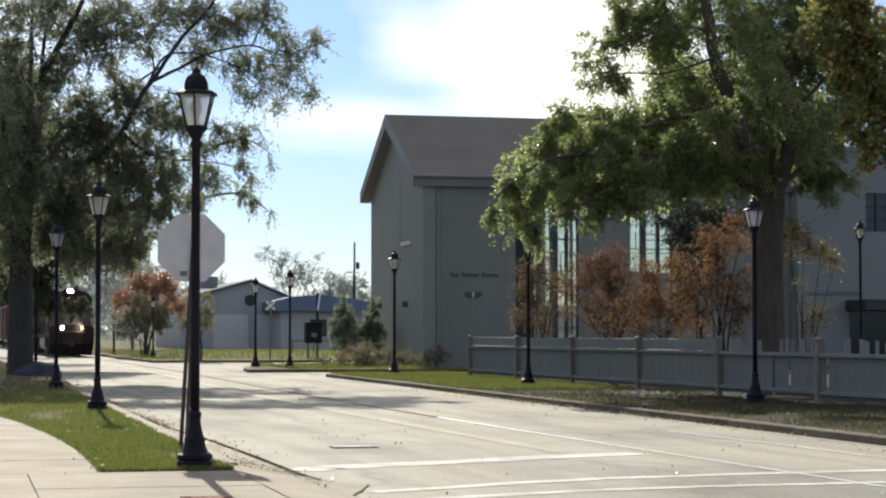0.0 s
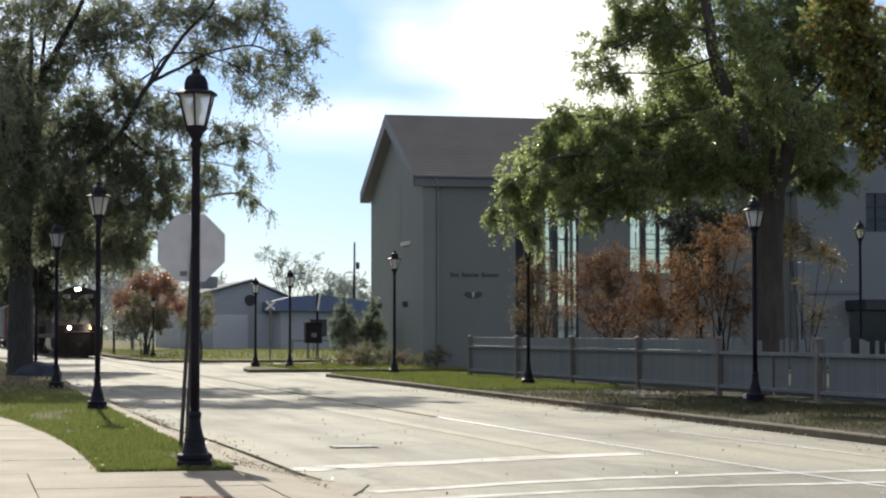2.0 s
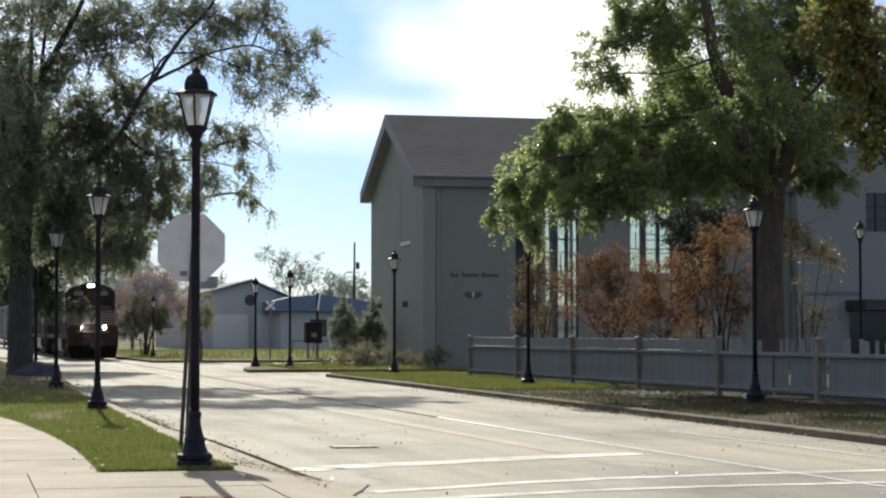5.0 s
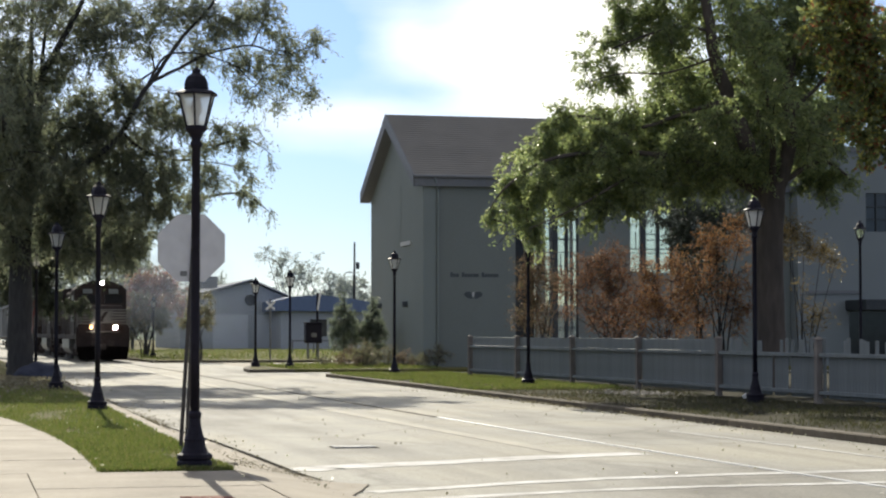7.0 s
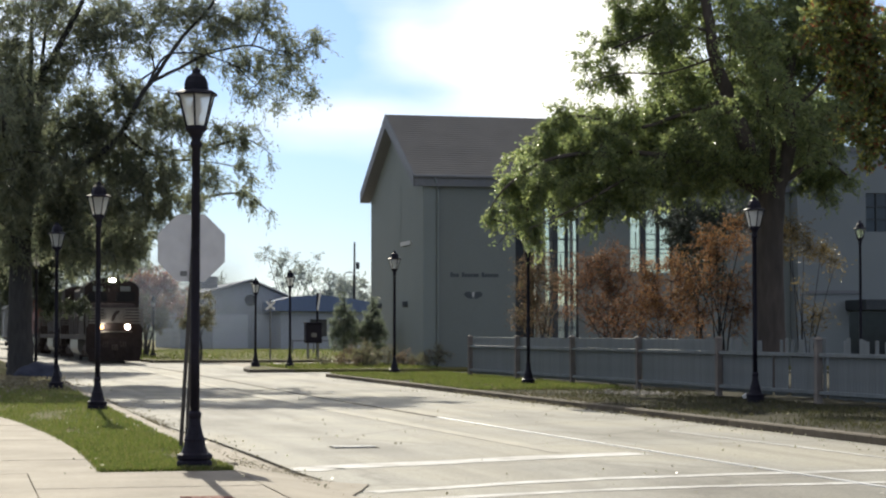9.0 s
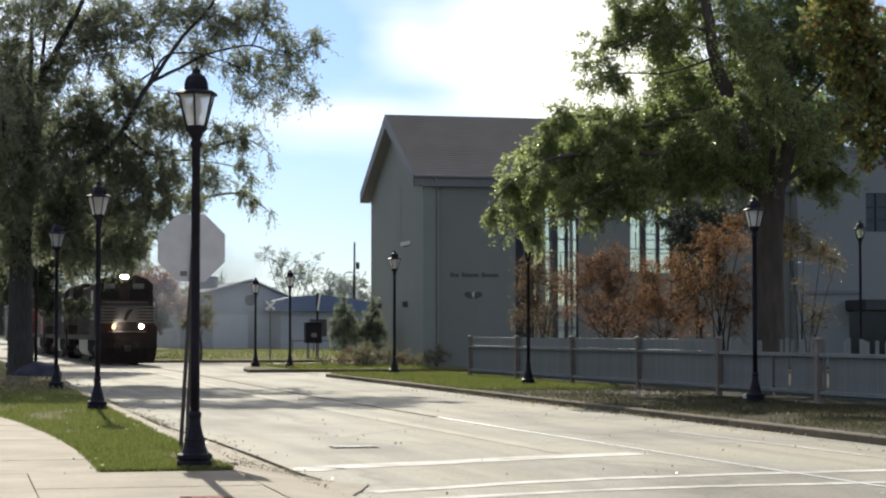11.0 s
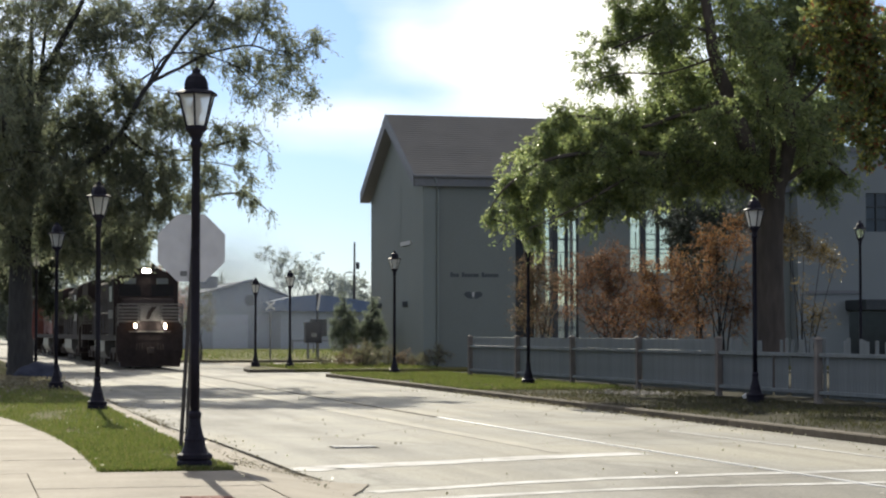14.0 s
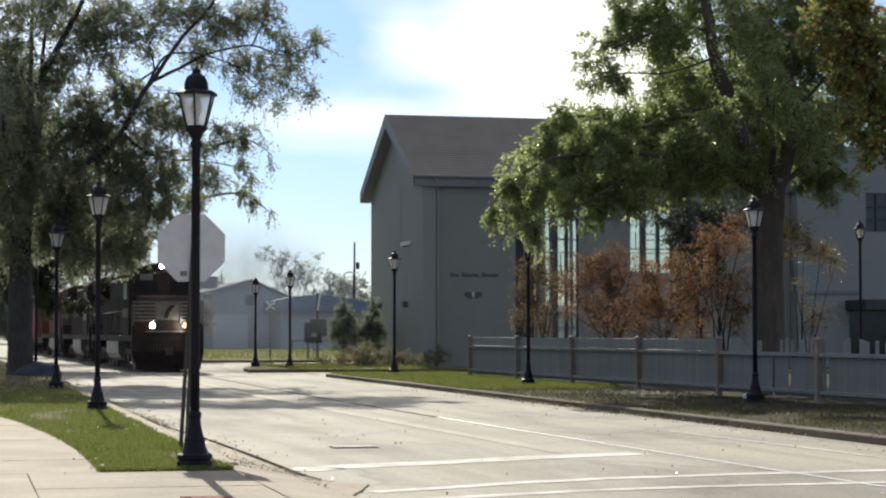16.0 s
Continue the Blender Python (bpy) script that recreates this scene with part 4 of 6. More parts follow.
def gabled_building():
    house = thing("building", "tall grey rendered hall with a steep shingled gable roof", "building", kind="")
    mid = (GY0 + GY1) / 2
    # end wall towards the street
    part("gable_wall", prism(bmesh.new(), [(GY0, 0), (GY1, 0), (GY1, EAVE - 0.2), (mid, RIDGE - 0.28), (GY0, EAVE - 0.2)], "x", GX, GX + 0.35), M_STUCCO, house)
    front = [(26.35, 28.0, 0.7, 7.55), (30.5, 32.65, 4.4, 7.55)]
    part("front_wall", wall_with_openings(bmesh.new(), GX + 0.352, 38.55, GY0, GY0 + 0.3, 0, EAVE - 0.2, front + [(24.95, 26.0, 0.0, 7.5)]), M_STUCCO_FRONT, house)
    # near-black sheet paints the shade inside the recess
    part("recess_wall", boxed(24.6, 26.1, GY0 + 0.9, GY0 + 1.1, 0, 7.6), M_DARKFRAME, house, "dark sheet standing for shade in the recessed bay")
    part("back_wall", wall_with_openings(bmesh.new(), GX + 0.352, 46.0, GY1 - 0.3, GY1, 0, EAVE - 0.2, [(29.2, 32.4, 0.6, 8.2), (33.6, 38.6, 0.6, 8.2)]), M_STUCCO, house)
    part("corner_pilaster", boxed(GX - 0.03, GX + 0.55, GY0 - 0.05, GY0 - 0.002, 0, EAVE - 0.4), M_STUCCO, house)
    part("wall_sign", boxed(GX - 0.07, GX - 0.003, 93.3, 95.5, 5.72, 5.9), M_STUCCO_LIGHT, house, "thin pale plate")
    part("belt_course", boxed(GX - 0.012, GX - 0.002, GY0 - 0.02, GY1, 5.10, 5.16), M_STUCCO, house)
    part("louvre_panel", boxed(GX - 0.014, GX - 0.002, mid - 1.2, mid + 1.2, 5.9, 8.6), M_STUCCO, house)
    for y in (94.3, 100.4):
        part("wall_light", boxed(GX - 0.22, GX - 0.002, y - 0.12, y + 0.12, 2.8, 3.05, bevel=0.02), M_LETTER, house)
    # roof: two slopes of courses
    o, wx = 0.22, 0.5
    run = mid - GY0 + o
    rise = RIDGE - EAVE + 0.15
    for side, name in ((-1, "front_slope"), (1, "back_slope")):
        bm = bmesh.new()
        courses = 28
        for i in range(courses):
            t0, t1 = i / courses, (i + 1) / courses + 0.004
            def at(t, lift):
                return (mid + side * run * (1 - t), EAVE - 0.15 - 0.0 + rise * t + lift)
            a, b = at(t0, 0.040), at(t1, 0.018)
            a2, b2 = at(t0, 0.0), at(t1, 0.0)
            prism(bm, [a, b, b2, a2], "x", GX - wx, 38.6)
        part(name, bm, M_SHINGLE, house, "grey-brown asphalt shingle courses")["kind"] = "stuff"
    # boxed eaves and rakes
    part("fascia", boxed(GX - wx + 0.02, 38.6, GY0 - o - 0.03, GY0 - o + 0.02, EAVE - 0.62, EAVE - 0.13), M_TRIM, house)
    part("soffit", boxed(GX - wx + 0.05, 38.6, GY0 - o + 0.02, GY0 - 0.002, EAVE - 0.62, EAVE - 0.58), M_TRIM, house)
    part("gutter", rod(bmesh.new(), (GX - wx, GY0 - o - 0.09, EAVE - 0.18), (38.5, GY0 - o - 0.09, EAVE - 0.18), 0.07, sides=8), M_TRIM, house)
    for side in (-1, 1):
        y0, z0 = mid + side * run, EAVE - 0.15
        d = 0.62
        part("rake_board", prism(bmesh.new(), [(y0, z0 - 0.50), (y0, z0 + 0.05), (mid, z0 + rise + 0.05), (mid, z0 + rise - d)], "x", GX - wx - 0.05, GX - wx), M_TRIM, house)
        part("rake_soffit", prism(bmesh.new(), [(y0, z0 - 0.49), (y0, z0 - 0.43), (mid, z0 + rise - d + 0.07), (mid, z0 + rise - d + 0.01)], "x", GX - wx, GX - 0.002), M_TRIM, house)
    part("downpipe", rod(bmesh.new(), (21.25, GY0 - 0.10, 0.0), (21.25, GY0 - 0.10, EAVE - 0.45), 0.045, sides=8), M_STUCCO, house)
    part("pipe_elbow", rod(bmesh.new(), (21.05, GY0 - o - 0.08, EAVE - 0.24), (21.25, GY0 - 0.10, EAVE - 0.8), 0.05, sides=8), M_STUCCO_PALE, house)
    for x0, x1, z0, z1 in front:
        tall_window(house, x0, x1, z0, z1, GY0 + 0.12, 3)
    for x0, x1 in ((29.2, 32.4), (33.6, 38.6)):
        tall_window(house, x0, x1, 0.6, 8.2, GY1 - 0.2, 3, False)
    # unreadable dark lettering as bars, and a small winged emblem below it
    x = 21.85
    for word in (3, 6, 6):
        for k in range(word):
            part("letter_bar", boxed(x, x + 0.115, GY0 - 0.02, GY0 - 0.003, 4.13, 4.13 + (0.22 if k == 0 else 0.15 + 0.05 * ((k * word) % 3 == 1))), M_LETTER, house)
            x += 0.136
        x += 0.13
    emblem = part("emblem", boxed(22.88, 22.98, GY0 - 0.03, GY0 - 0.003, 3.22, 3.42, bevel=0.01), M_STUCCO_LIGHT, house, "small dark winged emblem")
    for s in (-1, 1):
        part("wing", prism(bmesh.new(), [(22.93 + s * u, v) for u, v in ((0.06, 3.12), (0.06, 3.38), (0.20, 3.46), (0.36, 3.44), (0.44, 3.36), (0.40, 3.26), (0.24, 3.16))], "y", GY0 - 0.025, GY0 - 0.003), M_LETTER, emblem)
    # plain wing to the east
    wing = thing("building_wing", "pale grey rendered wing with dark windows and a canopy", "building")
    part("wall", wall_with_openings(bmesh.new(), 38.6, 62.0, 89.9, 90.2, 0, 10.2, [(42.1, 43.9, 6.4, 8.25), (41.2, 48.0, 0.0, 2.6), (46.1, 47.9, 6.4, 8.25)]), M_STUCCO_PALE, wing)
    part("side_wall", boxed(38.6, 38.9, 90.202, 103, 0, 10.2), M_STUCCO_PALE, wing)
    part("roof", boxed(38.5, 62.1, 89.8, 103, 10.202, 10.45), M_TRIM, wing)
    for x0 in (42.1, 46.1):
        x1 = x0 + 1.8
        w = part("window", boxed(x0, x1, 90.10, 90.14, 6.4, 8.25), M_DARKPANE, wing)
        for i in range(4):
            part("glazing_bar", boxed(x0 + (x1 - x0) * i / 3 - 0.03, x0 + (x1 - x0) * i / 3 + 0.03, 90.03, 90.098, 6.4, 8.25), M_DARKFRAME, w)
        for z in (7.0, 7.6):
            part("glazing_bar", boxed(x0, x1, 90.04, 90.09, z - 0.03, z + 0.03), M_DARKFRAME, w)
    part("band", boxed(39.1, 41.7, 89.82, 89.898, 3.42, 3.58), M_TRIM, wing)
    part("canopy", boxed(41.0, 47.5, 87.6, 89.898, 2.62, 3.12, bevel=0.03), M_DARKFRAME, wing, "dark flat entrance canopy")
    # wide dark pane: the doors, plus the canopy's shade put into its colour
    part("door", boxed(41.2, 48.0, 90.1, 90.16, 0, 2.6), M_DARKPANE, wing)


gabled_building()


# ---- fence ----
def fence():
    a, b = Vector((17.83, 70.91, 0)), Vector((18.92, 36.6, 0))
    d = (b - a).normalized()
    ang = math.degrees(math.atan2(d.y, d.x))
    fen = thing("fence", "weathered board fence with grey slats, rails and brown posts", "fence", Matrix.Translation(a) @ pose(0, 0, 0, 0, 0, ang))
    post = mesh_of("post", boxed(-0.075, 0.075, -0.10, 0.05, -0.2, 1.42, bevel=0.012), M_FENCE_POST)
    cap = mesh_of("post_cap", turned(bmesh.new(), [(0.13, 1.42), (0.13, 1.45), (0.02, 1.50)], 4, phase=math.pi / 4), M_FENCE_POST)
    short = mesh_of("slat", boxed(-0.072, 0.072, 0.052, 0.074, 0.12, 1.09, bevel=0.006), M_FENCE)
    slats = [mesh_of("slat", boxed(-0.072, 0.072, 0.052, 0.074, 0.12 + dz, 1.42 + dz2, bevel=0.006), M_FENCE) for dz, dz2 in ((0, 0), (0.02, 0.03), (-0.02, -0.025), (0.01, 0.05))]
    n = 6
    span = 5.69
    rng = random.Random(3)
    for i in range(n + 1):
        o = new("post", post)
        o.parent, o.location = fen, (i * span, 0, 0)
        c = new("post_cap", cap)
        c.parent = o
        c.location = (0, -0.025, 0)
    for i in range(n):
        x = i * span
        for z0, z1, nm in ((1.04, 1.13, "top_rail"), (0.20, 0.29, "bottom_rail")):
            part(nm, boxed(x + 0.078, x + span - 0.078, -0.055, 0.05, z0, z1, bevel=0.008), M_FENCE, fen)
        k = 0
        ragged = x > 22
        while 0.078 + 0.075 + k * 0.148 < span - 0.10:
            if not ((ragged and rng.random() < 0.05) or (i == 3 and k in (35, 36))):
                o = new("slat", (short if rng.random() < 0.72 else slats[rng.choice((0, 1, 2, 3))]) if ragged else slats[0])
                o.parent, o.location = fen, (x + 0.15 + k * 0.148, 0, 0)
                o.rotation_euler = (0, rng.uniform(-0.5, 0.5) * 0.01, 0)
            k += 1


fence()


# ---- trees ----
def street_tree():
    tree = thing("oak_tree", "large willow oak with spreading limbs and thin autumn foliage", "tree", pose(2.1, 73.7, 0))
    p = Plant(11)
    p.limb([(0, 0, -0.3), (-0.04, 0, 2.2), (-0.02, 0, 5.0), (0.04, 0, 7.0), (0.15, 0, 8.6)], 0.50, 0.27, sides=14, wobble=0.03)
    p.limb([(0, 0, -0.2), (0, 0, 0.5)], 0.62, 0.46, sides=14)
    p.limb([(0.11, 0, 8.2), (0.52, -0.3, 10.4), (1.13, -0.5, 11.6), (1.9, -0.8, 13.1), (2.2, -1.0, 14.1)], 0.19, 0.06)
    p.limb([(0.49, 0, 10.0), (0.65, 0.4, 11.3), (0.85, 0.6, 12.8), (1.1, 0.8, 14.0)], 0.09, 0.03)
    p.limb([(0.15, 0, 8.4), (0.26, 0.6, 11.1), (0.34, 1.2, 13.7)], 0.14, 0.05)
    # the long leaning limb and its arms over the street
    p.limb([(0.08, 0, 6.8), (1.17, -0.4, 7.4), (2.34, -0.6, 7.7), (3.34, -1.0, 8.6), (4.06, -1.3, 10.0), (4.5, -1.4, 10.6), (5.5, -1.6, 12.1), (6.4, -1.8, 13.1), (6.8, -2.0, 13.9)], 0.15, 0.04)
    p.limb([(4.45, -1.4, 10.5), (5.4, -1.3, 11.0), (6.3, -1.2, 11.5), (7.3, -1.2, 11.8), (8.1, -1.2, 11.9), (9.1, -1.3, 11.6), (10.1, -1.4, 11.9)], 0.07, 0.02)
    p.limb([(8.0, -1.2, 11.9), (8.4, -1.1, 12.7), (8.7, -1.0, 13.3)], 0.035, 0.02)
    p.limb([(4.2, -1.3, 10.2), (4.8, -1.6, 11.3), (5.5, -1.7, 11.5), (6.4, -1.8, 11.4), (7.4, -1.8, 11.05)], 0.05, 0.02)
    p.limb([(7.4, -1.8, 11.05), (8.1, -1.7, 10.4), (9.0, -1.6, 9.7)], 0.022, 0.012)
    p.limb([(3.4, -1.0, 8.7), (4.4, -0.6, 8.0), (5.8, -0.3, 7.8), (7.1, 0, 8.45), (8.1, 0, 8.6), (8.9, 0, 8.1)], 0.07, 0.015)
    p.limb([(5.8, -0.3, 7.8), (7.3, 0.2, 7.7), (8.3, 0.3, 7.35)], 0.035, 0.012)
    p.limb([(0.09, 0, 6.2), (1.8, 0.5, 6.7), (3.85, 0.8, 7.0), (5.9, 1.0, 6.5), (7.4, 1.0, 6.7), (8.2, 1.0, 6.65), (9.15, 1.0, 5.9)], 0.11, 0.015)
    p.limb([(0.05, 0, 5.8), (1.6, 0.6, 5.4), (3.25, 0.8, 5.05), (4.3, 0.9, 4.4)], 0.08, 0.02)
    p.limb([(0.11, 0, 7.6), (1.6, 0.8, 8.6), (3.0, 1.0, 9.6), (4.05, 1.0, 10.65), (4.9, 1.0, 11.3)], 0.11, 0.03)
    # limbs over the lawn, away from the street
    p.limb([(0, 0, 5.0), (-2.0, 0.4, 6.6), (-5.5, 0.4, 8.4)], 0.2, 0.04)
    p.limb([(0.1, 0, 6.0), (-1.5, 2.2, 7.8), (-2.0, 5.5, 10.2)], 0.18, 0.04)
    p.limb([(0.1, 0, 6.4), (-0.6, -2.4, 7.8), (-0.8, -5.0, 8.8)], 0.15, 0.04)
    leaf = (0.15, 0.046)
    p.sprays([(-0.5, -1.6, 12.4, 0.85), (-0.6, -1.2, 11.0, 0.77), (1.5, 0.3, 12.5, 0.67), (2.5, -0.3, 12.8, 0.62), (3.6, -1.6, 12.3, 0.61), (4.9, -0.7, 13.0, 0.66), (6.0, -0.6, 11.8, 0.33), (6.5, -1.4, 12.7, 0.57),
              (3.4, 0.1, 13.5, 0.6), (0.9, -1.0, 13.4, 0.6), (5.7, -0.8, 13.5, 0.5)], 72, 0.75, leaf, spread=1.6)
    p.sprays([(7.4, -1.6, 12.9, 0.53), (8.3, -1.2, 13.0, 0.62), (9.2, -0.6, 12.5, 0.38), (10.2, -0.9, 12.4, 0.31), (9.7, -1.6, 11.5, 0.41), (9.3, -0.9, 10.9, 0.46), (10.2, -1.0, 10.4, 0.19), (8.2, -1.4, 11.3, 0.57),
              (7.6, -0.6, 11.2, 0.54), (8.0, -1.5, 10.3, 0.41), (9.0, -1.2, 9.8, 0.21), (7.1, -0.8, 11.6, 0.33), (8.6, -0.7, 13.5, 0.35), (10.4, -0.9, 11.6, 0.17)], 46, 0.72, leaf, 0.7, 8, 12, clump=0.0, loose=0.05, spread=1.5)
    p.sprays([(1.8, -1.6, 11.0, 0.41), (2.6, -1.2, 11.7, 0.45), (3.3, 0.3, 10.5, 0.50), (3.9, -0.3, 10.0, 0.41), (-0.3, -1.6, 9.6, 0.81), (0.3, -0.7, 8.0, 0.82), (2.7, -0.6, 9.1, 0.62), (3.8, -1.4, 9.3, 0.28),
              (5.0, 0.1, 9.8, 0.46), (5.4, -1.5, 9.1, 0.45), (4.4, -0.8, 8.7, 0.41), (-0.4, -0.5, 8.3, 0.92)], 84, 0.65, leaf, spread=1.6)
    p.sprays([(5.0, -1.3, 8.1, 0.45), (6.1, -1.0, 8.1, 0.49), (7.0, 0.3, 8.9, 0.38), (7.9, -0.3, 8.8, 0.37), (8.4, -0.6, 8.4, 0.20), (8.8, -0.3, 7.9, 0.12), (7.6, -0.2, 7.7, 0.33), (8.2, -0.2, 7.2, 0.24),
              (6.8, 0.1, 7.5, 0.42), (6.1, -0.4, 6.9, 0.41)], 52, 0.62, leaf, 0.9, 8, 11, clump=0.0, loose=0.045, spread=1.4)
    p.sprays([(7.9, 0.8, 6.8, 0.18), (8.5, 0.9, 6.5, 0.18), (9.0, 0.8, 6.1, 0.15), (8.3, 0.9, 6.4, 0.12), (6.1, 0.6, 6.5, 0.30)], 150, 0.45, leaf, 1.2, 6, 12, loose=0.03, spread=1.0)
    p.sprays([(0, -1.6, 6.5, 0.91), (1.3, -1.2, 7.3, 0.81), (2.8, 0.3, 7.9, 0.83), (4.0, -0.3, 7.4, 0.74), (5.1, -0.8, 6.9, 0.69), (1.8, -0.7, 6.1, 0.92), (3.3, -0.6, 6.1, 0.92), (4.7, -0.4, 6.1, 0.61), (-0.4, 0.1, 5.0, 0.92)], 80, 0.62, leaf, 0.8)
    p.sprays([(1.5, -1.0, 4.5, 0.72), (3.0, -0.6, 4.5, 0.73), (3.9, 0.3, 5.0, 0.62), (2.2, 0.3, 4.7, 0.4), (3.6, 0, 4.4, 0.4), (1.0, -0.7, 5.3, 0.61)], 90, 0.52, leaf, 0.9)
    p.sprays([(1.1, -0.3, 10.7, 0.6), (2.1, 0.2, 9.8, 0.55), (1.3, 0.3, 8.9, 0.7), (2.3, -0.4, 8.4, 0.6), (3.7, -0.2, 8.2, 0.55), (0.2, 0.5, 10.4, 0.7), (4.9, -0.8, 9.6, 0.4), (3.2, -0.4, 11.2, 0.4), (4.2, -0.6, 12.0, 0.4)], 62, 0.62, leaf)
    p.sprays([(-3.5, 0.5, 8.5, 2.4), (-1.8, 4.0, 9.0, 2.2), (-0.8, -3.6, 8.4, 1.6), (-3.0, 0.5, 11.5, 2.2)], 18, 0.8, (0.17, 0.06))
    p.finish(tree, M_BARK, M_OAK)


def street_tree_behind():
    """Trees further along the west verge, one after another."""
    for i, (x, y, seed) in enumerate(((0.6, 97.0, 21), (0.5, 122.0, 22), (-0.2, 150.0, 23))):
        tree = thing("oak_tree", "oak on the west verge, leaves coloured dark for shade, low branches", "tree", pose(x, y, 0), "verge oaks")
        p = Plant(seed)
        p.limb([(0, 0, -0.3), (0, 0, 0.5), (0.1, 0, 3.0), (0.2, 0.2, 6.5), (0.1, 0, 11)], 0.48, 0.12, sides=12)
        for k in range(7):
            a = k * 2.4 + seed
            h = 3.4 + k * 0.9
            p.limb([(0.1, 0, h), (math.cos(a) * 2.2, math.sin(a) * 2.2, h + 1.2), (math.cos(a) * 5.0, math.sin(a) * 5.0, h + 1.5 + 0.2 * k)], 0.15, 0.03)
        lift = (0.35, 1.3, 1.3)[i]
        p.foliage([(x + 1.0, y, z + (lift if z < 6.6 else 0.5 * lift), r) for x, y, z, r in ((0, 0, 10.5, 3.6), (3.0, 0, 8.0, 3.0), (-3.2, 0, 8.0, 3.2), (2.2, -1.5, 5.8, 1.7), (-1.5, -2, 5.0, 2.2), (4.6, 0.5, 5.6, 1.5), (0.5, 3, 6.5, 3.0), (3.4, -0.8, 5.2, 0.9), (5.4, 0.2, 6.8, 1.3), (5.4, 0, 6.1, 1.0), (4.2, 0, 5.3, 0.9))],
                  820 if i == 0 else 420, 0.8, (0.17, 0.07), 0.7)
        if i == 0:
            # low drooping boughs beside the track
            p.limb([(0.1, 0, 4.0), (2.2, -0.2, 4.6), (4.2, 0, 4.7), (6.7, 0, 5.2)], 0.08, 0.02)
            p.sprays([(2.8, 0, 4.6, 0.7), (3.2, -0.3, 3.5, 0.5), (2.0, -0.5, 4.0, 0.8), (4.2, 0, 5.1, 0.5), (5.3, 0, 5.3, 0.5), (6.6, 0, 5.6, 0.6)], 80, 0.6, (0.16, 0.06), 0.9)
            p.sprays([(4.2, 0, 2.8, 0.32), (5.0, 0.1, 2.9, 0.28), (3.4, -0.2, 2.9, 0.35)], 110, 0.4, (0.15, 0.055), 0.7, 6, 11)
        p.finish(tree, M_BARK, M_OAK_SHADED)


def garden_tree():
    tree = thing("oak_tree", "broad green tree with a thick trunk behind the fence", "tree", pose(21.65, 52.25, 0))
    p = Plant(31)
    p.limb([(0, 0, -0.3), (0, 0, 0.8), (-0.05, 0, 2.65), (-0.04, 0, 4.2), (0.03, 0, 5.6)], 0.43, 0.36, sides=14, wobble=0.02)
    p.limb([(0, 0, -0.2), (0, 0, 0.5)], 0.54, 0.42, sides=14)
    p.limb([(-0.07, 0, 5.3), (-0.64, -0.2, 6.4), (-1.17, -0.4, 7.5), (-1.57, -0.6, 8.3), (-1.94, -0.8, 9.0), (-2.1, -0.9, 9.9), (-2.4, -1.0, 11.1), (-2.6, -1.0, 12.3)], 0.30, 0.10)
    p.limb([(-2.07, -0.9, 9.7), (-2.85, -0.7, 9.8), (-3.7, -0.6, 9.6), (-4.7, -0.5, 9.2)], 0.05, 0.02)
    p.limb([(0.16, 0, 5.4), (0.66, 0.2, 6.9), (0.72, 0.4, 8.5), (1.1, 0.6, 10.7), (1.3, 0.7, 12.5)], 0.26, 0.08)
    p.limb([(-0.2, 0, 5.3), (-1.66, -0.3, 6.0), (-3.35, -0.5, 6.35), (-5.1, -0.6, 6.4), (-6.7, -0.6, 6.1), (-7.7, -0.5, 5.4), (-8.2, -0.5, 4.7)], 0.12, 0.015)
    p.limb([(-3.35, -0.5, 6.35), (-4.8, -0.9, 5.5), (-6.05, -1.0, 4.8), (-7.2, -1.0, 4.3)], 0.05, 0.015)
    p.limb([(-1.37, -0.5, 7.9), (-2.4, -0.2, 7.6), (-4.0, 0, 7.1), (-5.4, 0.2, 7.45), (-6.5, 0.3, 7.2)], 0.08, 0.015)
    p.limb([(-1.94, -0.8, 9.0), (-3.4, -1.2, 8.5), (-4.8, -1.4, 8.4), (-5.8, -1.5, 8.1)], 0.035, 0.012)
    p.limb([(0.33, 0, 5.7), (1.26, -0.4, 6.3), (2.0, -0.6, 5.9)], 0.09, 0.03)
    p.limb([(0.67, 0.3, 7.7), (1.6, 0.3, 8.5), (2.45, 0.3, 9.5)], 0.08, 0.03)
    p.limb([(0, 0, 5.2), (0.2, 1.8, 6.8), (0, 3.2, 8.4)], 0.15, 0.03)
    p.limb([(0.1, 1.6, 6.6), (0.4, 4.0, 7.6), (0.4, 6.0, 8.0)], 0.08, 0.03)
    p.limb([(0, 0, 5.3), (-0.6, -1.6, 6.8), (-1.4, -2.8, 8.4)], 0.14, 0.03)
    leaf = (0.105, 0.052)
    p.sprays([(-4.1, 0.4, 10.3, 0.38), (-4.1, 0, 9.7, 0.40), (-4.7, 0.4, 9.6, 0.38), (-5.6, -0.8, 8.8, 0.27), (-4.9, -0.6, 8.6, 0.28), (-5.5, -1.0, 8.1, 0.17), (-3.3, 0.5, 10.3, 0.51), (-3.0, -0.6, 9.5, 0.56), (-3.3, 0.2, 9.3, 0.32), (-4.6, -0.9, 8.2, 0.19)],
             115, 0.40, leaf, loose=0.05, spread=1.2)
